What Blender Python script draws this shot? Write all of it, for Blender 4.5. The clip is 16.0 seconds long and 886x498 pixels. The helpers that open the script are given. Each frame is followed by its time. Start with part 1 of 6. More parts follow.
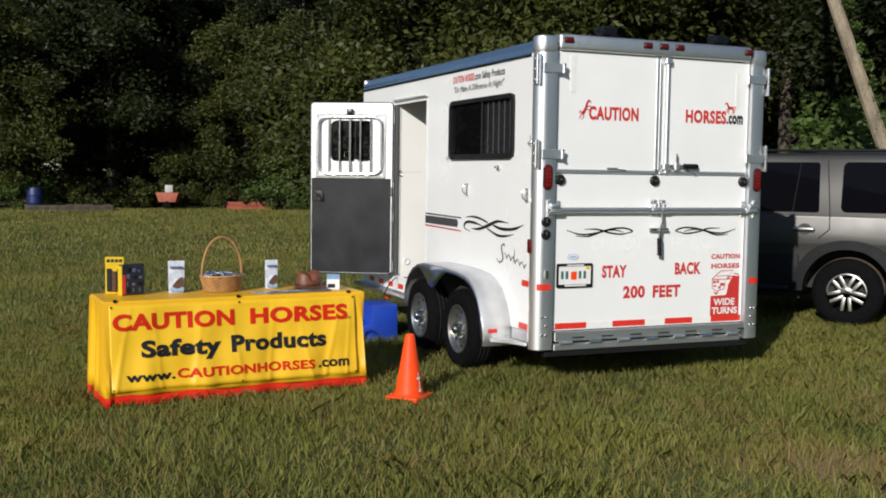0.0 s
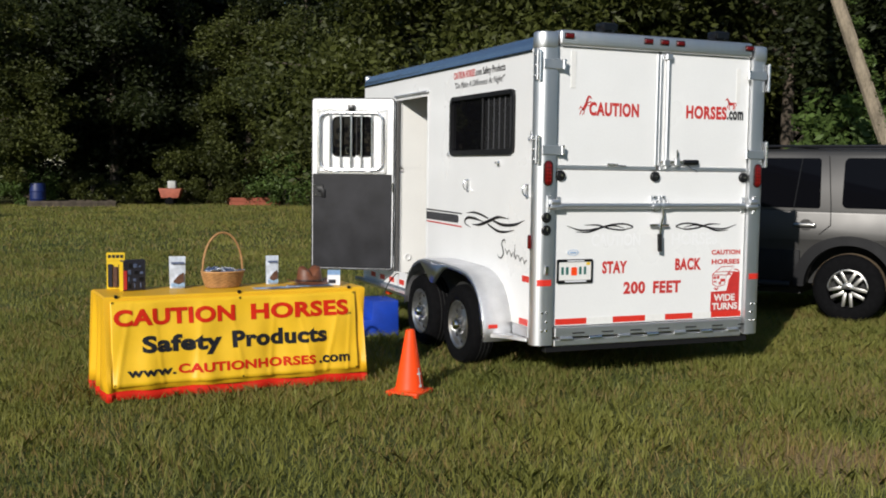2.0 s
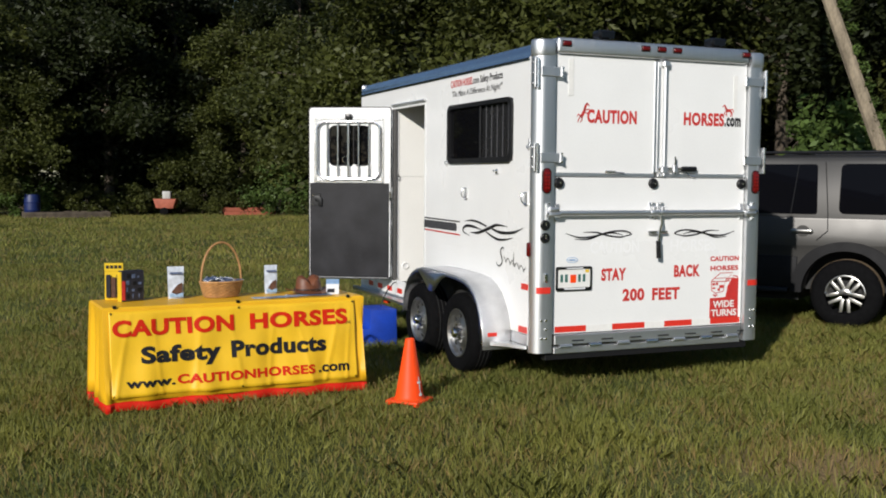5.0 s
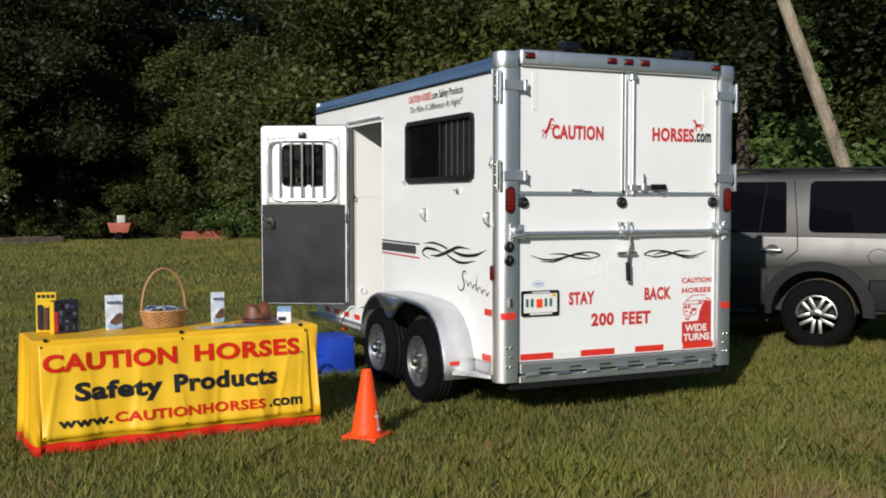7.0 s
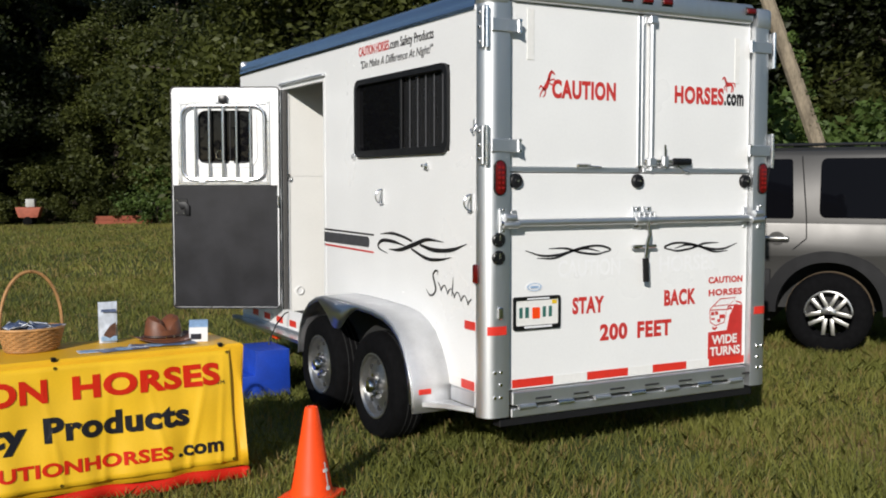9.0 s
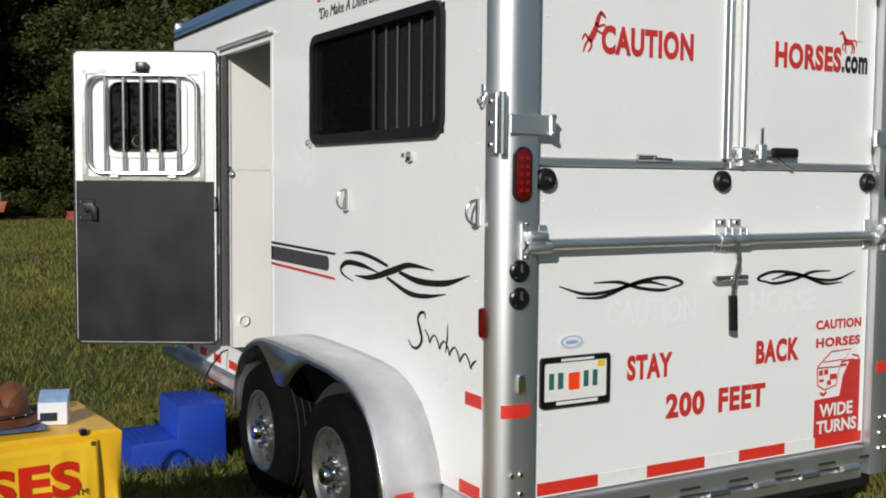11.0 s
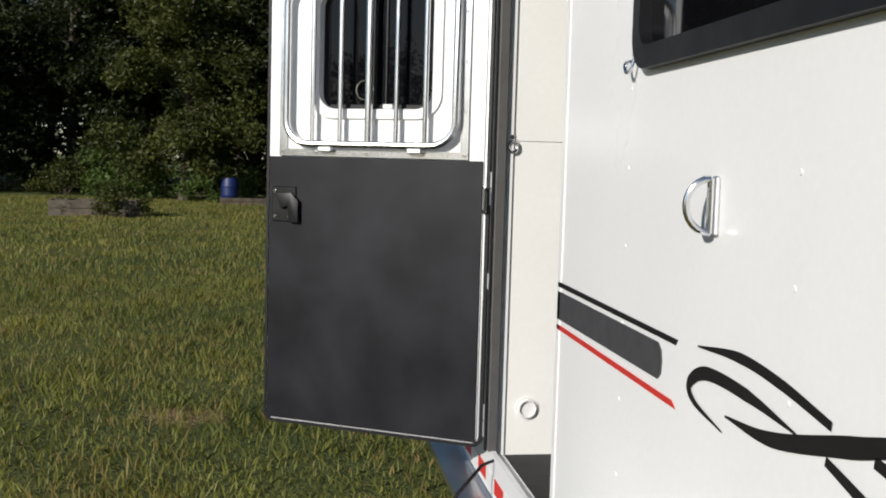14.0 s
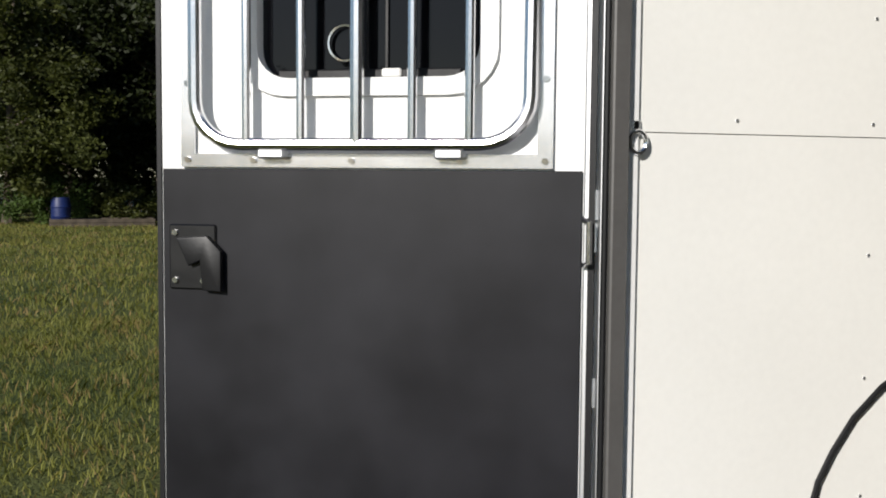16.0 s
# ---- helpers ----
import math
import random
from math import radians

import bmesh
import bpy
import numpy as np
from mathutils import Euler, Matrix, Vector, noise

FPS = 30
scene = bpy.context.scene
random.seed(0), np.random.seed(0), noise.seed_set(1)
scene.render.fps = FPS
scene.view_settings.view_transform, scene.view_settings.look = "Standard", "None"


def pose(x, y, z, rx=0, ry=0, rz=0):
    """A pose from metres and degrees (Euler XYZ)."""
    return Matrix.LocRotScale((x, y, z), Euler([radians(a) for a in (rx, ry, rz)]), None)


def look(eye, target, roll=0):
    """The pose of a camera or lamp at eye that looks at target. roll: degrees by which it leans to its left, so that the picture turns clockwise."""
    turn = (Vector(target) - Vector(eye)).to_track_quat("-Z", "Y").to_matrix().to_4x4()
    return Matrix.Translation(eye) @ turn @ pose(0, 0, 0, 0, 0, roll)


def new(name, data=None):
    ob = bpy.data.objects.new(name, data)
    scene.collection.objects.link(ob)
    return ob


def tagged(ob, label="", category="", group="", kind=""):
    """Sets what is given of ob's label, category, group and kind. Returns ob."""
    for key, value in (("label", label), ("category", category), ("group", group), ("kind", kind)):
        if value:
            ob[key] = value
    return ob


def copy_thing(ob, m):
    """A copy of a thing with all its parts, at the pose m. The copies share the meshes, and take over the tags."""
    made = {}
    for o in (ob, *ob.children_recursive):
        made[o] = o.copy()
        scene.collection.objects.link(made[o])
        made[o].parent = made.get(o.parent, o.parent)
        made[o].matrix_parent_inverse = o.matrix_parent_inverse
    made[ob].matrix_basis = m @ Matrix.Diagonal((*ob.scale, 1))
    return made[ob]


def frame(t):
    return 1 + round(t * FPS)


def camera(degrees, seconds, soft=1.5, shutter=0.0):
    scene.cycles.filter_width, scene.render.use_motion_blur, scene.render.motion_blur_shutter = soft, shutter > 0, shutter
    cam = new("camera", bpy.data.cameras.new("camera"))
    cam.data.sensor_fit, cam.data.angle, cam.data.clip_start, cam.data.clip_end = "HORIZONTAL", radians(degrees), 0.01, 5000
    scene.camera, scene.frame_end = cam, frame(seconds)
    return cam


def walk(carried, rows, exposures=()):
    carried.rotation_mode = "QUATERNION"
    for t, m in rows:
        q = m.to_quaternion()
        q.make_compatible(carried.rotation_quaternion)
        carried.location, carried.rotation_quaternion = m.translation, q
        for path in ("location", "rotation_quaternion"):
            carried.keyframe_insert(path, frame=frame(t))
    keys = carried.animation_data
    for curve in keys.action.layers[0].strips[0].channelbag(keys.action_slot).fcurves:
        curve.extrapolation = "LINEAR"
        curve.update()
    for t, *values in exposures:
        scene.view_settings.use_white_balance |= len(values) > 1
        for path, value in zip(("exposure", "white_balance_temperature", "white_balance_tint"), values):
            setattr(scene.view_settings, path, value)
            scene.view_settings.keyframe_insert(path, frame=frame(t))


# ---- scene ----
cam = camera(46.3, 16.0, soft=1.9)
PATH = [
    (0, (-0.2, -0.526, 1.657), (0.572, 1.313, 1.513), 0.8),
    (0.5, (-0.201, -0.515, 1.662), (0.574, 1.323, 1.512), 0.8),
    (1, (-0.196, -0.536, 1.657), (0.573, 1.304, 1.507), 0.9),
    (1.5, (-0.192, -0.539, 1.66), (0.578, 1.301, 1.509), 0.8),
    (2, (-0.188, -0.546, 1.657), (0.579, 1.295, 1.505), 0.8),
    (2.5, (-0.191, -0.545, 1.66), (0.577, 1.296, 1.514), 0.8),
    (3, (-0.197, -0.527, 1.654), (0.569, 1.315, 1.512), 0.6),
    (3.5, (-0.203, -0.525, 1.653), (0.573, 1.313, 1.518), 0.3),
    (6, (-0.215, -0.518, 1.653), (0.561, 1.32, 1.514), 0.5),
    (6.5, (-0.168, -0.392, 1.635), (0.634, 1.433, 1.478), -0.2),
    (7, (-0.013, -0.111, 1.639), (0.832, 1.699, 1.546), 0.0),
    (7.5, (0.069, 0.319, 1.626), (0.947, 2.114, 1.535), 1.0),
    (8, (0.237, 0.739, 1.61), (1.084, 2.545, 1.469), 0.2),
    (8.5, (0.411, 1.23, 1.614), (1.214, 3.056, 1.457), 0.4),
    (9, (0.565, 1.652, 1.61), (1.534, 3.397, 1.485), -0.0),
    (9.2, (0.672, 1.848, 1.617), (1.679, 3.575, 1.554), -0.0),
    (11.3, (1.721, 3.668, 1.622), (2.696, 5.408, 1.483), 0.5),
    (11.5, (1.848, 3.836, 1.609), (2.768, 5.607, 1.476), 0.5),
    (12, (2.091, 4.291, 1.6), (2.865, 6.125, 1.407), -0.2),
    (12.5, (2.267, 4.714, 1.602), (3.054, 6.542, 1.401), 0.1),
    (13, (2.511, 5.188, 1.589), (3.026, 7.111, 1.399), 0.9),
    (13.5, (2.61, 5.614, 1.592), (3.092, 7.542, 1.364), 1.6),
    (14, (2.792, 6.085, 1.586), (3.087, 8.057, 1.424), 1.6),
    (14.5, (2.827, 6.548, 1.601), (3.069, 8.529, 1.472), 2.7),
    (15, (2.824, 6.995, 1.588), (3.041, 8.978, 1.445), 2.6),
    (15.5, (2.697, 7.438, 1.595), (2.986, 9.413, 1.472), 1.4),
    (16, (2.642, 7.843, 1.583), (3.231, 9.75, 1.45), 0.5),
]
walk(cam, [(t, look(eye, target, roll)) for t, eye, target, roll in PATH],
     exposures=((0.0, 0.0), (8.8, -0.03), (11.3, -0.28), (13.2, -0.2), (13.8, -0.08), (14.5, 0.14), (15.0, 0.02), (16.0, 0.06)))
# world and sun
SUN = Vector((0.69, 0.66, -0.41)).normalized()
world = bpy.data.worlds.new("world")
scene.world = world
world.use_nodes = True
wn = world.node_tree.nodes
sky = wn.new("ShaderNodeTexSky")
sky.sky_type = "NISHITA"
sky.sun_disc = False
sky.sun_elevation = math.asin(-SUN.z)
sky.sun_rotation = math.atan2(-SUN.x, -SUN.y)
sky.dust_density, sky.ozone_density, sky.air_density = 0.3, 3.0, 1.0
wn["Background"].inputs["Strength"].default_value = 0.075
world.node_tree.links.new(sky.outputs[0], wn["Background"].inputs[0])
sun = new("sun", bpy.data.lights.new("sun", "SUN"))
sun.data.energy, sun.data.angle, sun.data.color = 4.7, radians(0.5), (1.0, 0.957, 0.90)
sun.matrix_world = look((0, 0, 30), tuple(Vector((0, 0, 30)) + SUN))


# materials
def material(name, rgb, rough=0.5, metal=0.0, vary=0.0, scale=8.0, bump=0.0, fine=120.0, spec=0.5, island=0.0, obj_random=0.0, stretch=(1, 1, 1), second=None):
    """A surface of one base colour with two scales of variation in tone and gloss, and a fine relief."""
    m = bpy.data.materials.new(name)
    m.use_nodes = True
    nt = m.node_tree
    n, l = nt.nodes, nt.links
    b = n["Principled BSDF"]
    b.inputs["Roughness"].default_value = rough
    b.inputs["Metallic"].default_value = metal
    b.inputs["Specular IOR Level"].default_value = spec
    b.inputs["Base Color"].default_value = (*rgb, 1)
    if not (vary or bump):
        return m
    co = n.new("ShaderNodeTexCoord")
    mp = n.new("ShaderNodeMapping")
    mp.inputs["Scale"].default_value = stretch
    l.new(co.outputs["Object"], mp.inputs[0])
    big, small = n.new("ShaderNodeTexNoise"), n.new("ShaderNodeTexNoise")
    for tex, s, d in ((big, scale, 4), (small, fine, 3)):
        tex.inputs["Scale"].default_value, tex.inputs["Detail"].default_value = s, d
        l.new(mp.outputs[0], tex.inputs["Vector"])
    mix = n.new("ShaderNodeMix")
    mix.data_type = "RGBA"
    other = second or tuple(c * (1 - vary) for c in rgb)
    mix.inputs["A"].default_value = (*(min(1, c * (1 + vary * 0.4)) for c in rgb), 1)
    mix.inputs["B"].default_value = (*other, 1)
    add = n.new("ShaderNodeMath")
    add.operation = "MULTIPLY_ADD"
    l.new(small.outputs["Fac"], add.inputs[0])
    add.inputs[1].default_value = 0.45
    l.new(big.outputs["Fac"], add.inputs[2])
    ramp = n.new("ShaderNodeMapRange")
    ramp.inputs["From Min"].default_value, ramp.inputs["From Max"].default_value = 0.5, 0.95
    l.new(add.outputs[0], ramp.inputs["Value"])
    l.new(ramp.outputs[0], mix.inputs["Factor"])
    out = mix.outputs["Result"]
    if island or obj_random:
        src = n.new("ShaderNodeNewGeometry").outputs["Random Per Island"] if island else n.new("ShaderNodeObjectInfo").outputs["Random"]
        mr = n.new("ShaderNodeMapRange")
        k = island or obj_random
        mr.inputs["To Min"].default_value, mr.inputs["To Max"].default_value = 1 - k, 1 + k
        l.new(src, mr.inputs["Value"])
        mul = n.new("ShaderNodeVectorMath")
        mul.operation = "SCALE"
        l.new(out, mul.inputs[0])
        l.new(mr.outputs[0], mul.inputs["Scale"])
        out = mul.outputs[0]
    l.new(out, b.inputs["Base Color"])
    rr = n.new("ShaderNodeMapRange")
    rr.inputs["To Min"].default_value, rr.inputs["To Max"].default_value = max(0, rough - 0.08), min(1, rough + 0.12)
    l.new(big.outputs["Fac"], rr.inputs["Value"])
    l.new(rr.outputs[0], b.inputs["Roughness"])
    if bump:
        bp = n.new("ShaderNodeBump")
        bp.inputs["Strength"].default_value, bp.inputs["Distance"].default_value = min(1, bump), 0.002
        l.new(small.outputs["Fac"], bp.inputs["Height"])
        l.new(bp.outputs[0], b.inputs["Normal"])
    return m


M_WHITE = material("white_painted_aluminium", (0.80, 0.80, 0.79), 0.28, 0, 0.05, 1.5, 0.03, 60)
M_INNER = material("cream_interior_panel", (0.85, 0.84, 0.80), 0.4, 0, 0.05, 2, 0.03, 60)
M_ALU = material("brushed_aluminium", (0.74, 0.75, 0.76), 0.46, 1, 0.04, 3, 0.08, 200, stretch=(6, 6, 0.6))
M_ALU_POL = material("polished_aluminium", (0.82, 0.82, 0.84), 0.20, 1, 0.06, 5, 0.03, 120)
M_FENDER = material("satin_aluminium", (0.80, 0.80, 0.81), 0.55, 1, 0.10, 9, 0.06, 120)
M_SKIRT = material("bright_rolled_aluminium", (0.65, 0.66, 0.675), 0.30, 1, 0.05, 6, 0.05, 120)
M_DIODE = material("red_diode", (0.24, 0.010, 0.010), 0.2)
M_CHROME = material("bright_steel", (0.75, 0.75, 0.76), 0.12, 1, 0.05, 20, 0.0, 90)
M_TYRE = material("black_rubber", (0.0045, 0.0045, 0.005), 0.85, 0, 0.3, 20, 0.25, 150, spec=0.08)
M_RUBBER = material("black_rubber_seal", (0.008, 0.008, 0.009), 0.45, 0, 0.2, 20, 0.1, 150, spec=0.35)
# the lighter second colour paints soft cloudy reflections on the black panel
M_KICK = material("black_plastic_kick_panel", (0.004, 0.004, 0.0055), 0.40, 0, 0.25, 3.2, 0.05, 6.0, spec=0.28, second=(0.017, 0.017, 0.021))
M_BLACK = material("black_hardware", (0.006, 0.006, 0.007), 0.3, 0, 0.2, 20, 0.05, 100)
M_GLASS = material("dark_tinted_glass", (0.004, 0.004, 0.005), 0.02, 0, 0, spec=0.3)
M_SMOKE = material("smoked_pane", (0.016, 0.016, 0.017), 0.25, 0, 0.3, 4, 0.02, 40, spec=0.3)
M_CARGLASS = material("dark_car_glass", (0.003, 0.003, 0.004), 0.03, 0, 0, spec=0.12)
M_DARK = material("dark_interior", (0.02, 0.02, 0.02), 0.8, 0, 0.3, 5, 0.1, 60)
M_RED = material("red_vinyl_letter", (0.55, 0.035, 0.03), 0.4, 0, 0.12, 20, 0.03, 150)
M_REDTAPE = material("red_reflective_tape", (0.66, 0.035, 0.022), 0.35, 0, 0.1, 30, 0.1, 300)
M_WHITETAPE = material("white_reflective_tape", (0.78, 0.77, 0.74), 0.35, 0, 0.06, 30, 0.1, 300)
M_LENS = material("red_lamp_lens", (0.11, 0.004, 0.004), 0.10, 0, 0.4, 60, 0.3, 90)
M_INK = material("black_vinyl", (0.011, 0.010, 0.012), 0.4, 0, 0.15, 20, 0.03, 150)
M_GREY = material("charcoal_vinyl", (0.06, 0.06, 0.065), 0.4, 0, 0.15, 20, 0.03, 150)
M_GHOST = material("faded_letter_trace", (0.84, 0.84, 0.84), 0.5, 0, 0.05, 20, 0.03, 150)
M_YELLOW = material("yellow_vinyl_cloth", (0.80, 0.44, 0.014), 0.42, 0, 0.1, 3, 0.12, 90)
M_BANNER = material("yellow_vinyl_banner", (0.82, 0.49, 0.02), 0.36, 0, 0.08, 4, 0.1, 110)
M_REDB = material("red_banner_print", (0.58, 0.020, 0.004), 0.6, 0, 0.1, 8, 0.05, 120, spec=0.2)
M_STEELRIM = material("silver_painted_steel", (0.52, 0.52, 0.51), 0.30, 0.95, 0.3, 14, 0.08, 90)
# barrel blue, darkened in its colour for the tree shade it stands in
M_BLUE_SHADED = material("shaded_blue_plastic", (0.004, 0.015, 0.09), 0.5, 0, 0.25, 6, 0.15, 60)
M_HEM = material("red_cloth_hem", (0.60, 0.020, 0.008), 0.6, 0, 0.15, 8, 0.15, 120, spec=0.15)
M_ORANGE = material("orange_cone_plastic", (0.88, 0.070, 0.008), 0.5, 0, 0.12, 6, 0.1, 90, spec=0.25)
M_BLUE = material("blue_moulded_plastic", (0.012, 0.055, 0.42), 0.42, 0, 0.25, 6, 0.15, 60)
M_WICKER = material("wicker", (0.42, 0.22, 0.08), 0.6, 0, 0.35, 20, 0.3, 90, island=0.3)
M_HAT = material("brown_leather", (0.15, 0.05, 0.02), 0.5, 0, 0.35, 12, 0.2, 90)
M_BAND = material("dark_leather_band", (0.04, 0.015, 0.008), 0.45, 0, 0.2, 30, 0.1, 90)
M_PAPER = material("glossy_white_paper", (0.75, 0.76, 0.78), 0.25, 0, 0.05, 20, 0.03, 60)
M_POUCH = material("glossy_blue_white_pouch", (0.60, 0.65, 0.73), 0.22, 0, 0.35, 16, 0.6, 30)
M_JAMB = material("dull_grey_aluminium", (0.13, 0.125, 0.12), 0.45, 0.3, 0.15, 10, 0.05, 90)
M_PRINT = material("printed_blue_grey", (0.10, 0.13, 0.22), 0.3, 0, 0.5, 30, 0.03, 60, island=0.4)
M_BROWNP = material("printed_brown", (0.12, 0.06, 0.04), 0.3, 0, 0.4, 30, 0.03, 60)
M_BOXY = material("yellow_box_card", (0.75, 0.50, 0.02), 0.35, 0, 0.1, 20, 0.03, 60)
M_BOXK = material("black_box_card", (0.025, 0.025, 0.035), 0.28, 0, 0.3, 20, 0.03, 60)
M_LTBLUE = material("pale_blue_print", (0.30, 0.45, 0.65), 0.3, 0, 0.2, 30, 0.03, 60)
M_SUV = material("silver_car_paint", (0.066, 0.064, 0.061), 0.38, 0.45, 0.04, 2, 0.02, 300)
M_CLAD = material("grey_plastic_cladding", (0.010, 0.010, 0.011), 0.6, 0, 0.2, 6, 0.15, 150, spec=0.2)
M_RIM = material("cast_alloy", (0.62, 0.61, 0.58), 0.3, 0.9, 0.15, 12, 0.08, 90)
M_TREAD = material("muddy_tread", (0.13, 0.09, 0.05), 0.9, 0, 0.4, 20, 0.5, 80)
M_TEAL = material("teal_plate_print", (0.03, 0.13, 0.11), 0.4)
M_TRUNKP = material("pale_bark", (0.27, 0.22, 0.155), 0.9, 0, 0.5, 5, 0.8, 40, stretch=(1, 1, 0.35))
M_BARK = material("dark_bark", (0.09, 0.07, 0.05), 0.95, 0, 0.5, 6, 0.8, 40, stretch=(1, 1, 0.3))
M_FENCE = material("weathered_white_boards", (0.42, 0.42, 0.40), 0.7, 0, 0.3, 4, 0.3, 40, stretch=(1, 1, 0.2))
M_WOODGREY = material("weathered_wood", (0.13, 0.105, 0.08), 0.85, 0, 0.4, 6, 0.4, 50)
M_BRICKRED = material("rusty_red_paint", (0.35, 0.09, 0.05), 0.7, 0, 0.3, 6, 0.3, 50)
M_SOIL = material("bare_soil", (0.16, 0.12, 0.07), 0.95, 0, 0.4, 4, 0.6, 60)


def leaf_material(name, rgb, second):
    m = material(name, rgb, 0.5, 0, 0.4, 0.35, 0.0, 3.0, spec=0.2, island=0.35, second=second)
    n, l = m.node_tree.nodes, m.node_tree.links
    b = n["Principled BSDF"]
    tr, ms = n.new("ShaderNodeBsdfTranslucent"), n.new("ShaderNodeMixShader")
    tr.inputs["Color"].default_value = (rgb[0] * 1.4, rgb[1] * 1.5, rgb[2] * 0.6, 1)
    ms.inputs[0].default_value = 0.25
    l.new(b.outputs[0], ms.inputs[1])
    l.new(tr.outputs[0], ms.inputs[2])
    l.new(ms.outputs[0], n["Material Output"].inputs[0])
    return m


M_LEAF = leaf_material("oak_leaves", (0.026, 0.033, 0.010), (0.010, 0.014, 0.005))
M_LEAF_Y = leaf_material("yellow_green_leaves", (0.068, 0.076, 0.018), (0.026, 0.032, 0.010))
# leaf colour lowered to carry the shade deep in the wood
M_LEAF_SHADE = leaf_material("shaded_leaves", (0.016, 0.021, 0.009), (0.008, 0.011, 0.005))
M_BUSH = leaf_material("shrub_leaves", (0.08, 0.12, 0.03), (0.04, 0.065, 0.018))
M_GRASS = leaf_material("grass_blades", (0.214, 0.208, 0.050), (0.112, 0.130, 0.032))


def add_straw(m, rgb):
    """Dry blades: one in nine anywhere, and more of them in patches."""
    n, l = m.node_tree.nodes, m.node_tree.links
    b = n["Principled BSDF"]
    old = b.inputs["Base Color"].links[0].from_socket
    co, patch, one = n.new("ShaderNodeTexCoord"), n.new("ShaderNodeTexNoise"), n.new("ShaderNodeNewGeometry")
    patch.inputs["Scale"].default_value, patch.inputs["Detail"].default_value = 1.3, 4
    l.new(co.outputs["Object"], patch.inputs["Vector"])
    add, step, mix = n.new("ShaderNodeMath"), n.new("ShaderNodeMapRange"), n.new("ShaderNodeMix")
    add.operation = "MULTIPLY_ADD"
    l.new(patch.outputs["Fac"], add.inputs[0])
    add.inputs[1].default_value = 1.6
    l.new(one.outputs["Random Per Island"], add.inputs[2])
    step.inputs["From Min"].default_value, step.inputs["From Max"].default_value = 1.58, 1.72
    l.new(add.outputs[0], step.inputs["Value"])
    mix.data_type = "RGBA"
    mix.inputs["B"].default_value = (*rgb, 1)
    l.new(step.outputs[0], mix.inputs["Factor"])
    l.new(old, mix.inputs["A"])
    l.new(mix.outputs["Result"], b.inputs["Base Color"])


add_straw(M_GRASS, (0.27, 0.185, 0.075))


def ground_material():
    m = material("lawn", (0.115, 0.12, 0.035), 0.9, 0, 0.35, 0.35, 0.0, 9.0, spec=0.2, second=(0.06, 0.085, 0.024))
    n, l = m.node_tree.nodes, m.node_tree.links
    b = n["Principled BSDF"]
    old = b.inputs["Base Color"].links[0].from_socket
    co = n.new("ShaderNodeTexCoord")
    a = n.new("ShaderNodeTexNoise")
    a.inputs["Scale"].default_value, a.inputs["Detail"].default_value, a.inputs["Roughness"].default_value = 0.55, 6, 0.62
    l.new(co.outputs["Object"], a.inputs["Vector"])
    r = n.new("ShaderNodeMapRange")
    r.inputs["From Min"].default_value, r.inputs["From Max"].default_value = 0.6, 0.72
    l.new(a.outputs["Fac"], r.inputs["Value"])
    mx = n.new("ShaderNodeMix")
    mx.data_type = "RGBA"
    mx.inputs["B"].default_value = (0.17, 0.135, 0.07, 1)
    l.new(r.outputs[0], mx.inputs["Factor"])
    l.new(old, mx.inputs["A"])
    out = mx.outputs["Result"]
    for x, y, r in ((4.2, 4.02, 0.55), (6.07, 5.73, 0.5), (2.1, 12.6, 0.25), (5.4, 5.0, 0.35), (2.54, 5.44, 0.3)):
        di = n.new("ShaderNodeVectorMath")
        di.operation = "DISTANCE"
        l.new(co.outputs["Object"], di.inputs[0])
        di.inputs[1].default_value = (x, y, 0)
        wob = n.new("ShaderNodeMath")
        wob.operation = "MULTIPLY_ADD"
        l.new(a.outputs["Fac"], wob.inputs[0])
        wob.inputs[1].default_value = 1.6
        l.new(di.outputs["Value"], wob.inputs[2])
        mr = n.new("ShaderNodeMapRange")
        mr.inputs["From Min"].default_value, mr.inputs["From Max"].default_value = 0.8 + r * 0.6, 0.8 + r * 1.2
        mr.inputs["To Min"].default_value, mr.inputs["To Max"].default_value = 1.0, 0.0
        l.new(wob.outputs[0], mr.inputs["Value"])
        so = n.new("ShaderNodeMix")
        so.data_type = "RGBA"
        so.inputs["B"].default_value = (0.27, 0.19, 0.09, 1)
        l.new(mr.outputs[0], so.inputs["Factor"])
        l.new(out, so.inputs["A"])
        out = so.outputs["Result"]
    l.new(out, b.inputs["Base Color"])
    f = n.new("ShaderNodeTexNoise")
    f.inputs["Scale"].default_value, f.inputs["Detail"].default_value = 34, 6
    l.new(co.outputs["Object"], f.inputs["Vector"])
    bp = n.new("ShaderNodeBump")
    bp.inputs["Strength"].default_value, bp.inputs["Distance"].default_value = 1.0, 0.05
    l.new(f.outputs["Fac"], bp.inputs["Height"])
    l.new(bp.outputs[0], b.inputs["Normal"])
    return m


M_GROUND = ground_material()


# building helpers
def empty(name, m, label, category, group="", kind=""):
    e = new(name)
    e.empty_display_size = 0.2
    e.matrix_world = m
    return tagged(e, label, category, group, kind)


def solid(name, bm, mat, m=None, label="", category="", group="", kind="", smooth=True):
    """A top-level mesh thing."""
    me = bpy.data.meshes.new(name)
    bm.to_mesh(me)
    bm.free()
    me.materials.append(mat)
    if smooth:
        soften(me)
    ob = new(name, me)
    if m:
        ob.matrix_world = m
    return tagged(ob, label, category, group, kind)


def soften(me, angle=35):
    me.polygons.foreach_set("use_smooth", [True] * len(me.polygons))
    me.set_sharp_from_angle(angle=radians(angle))


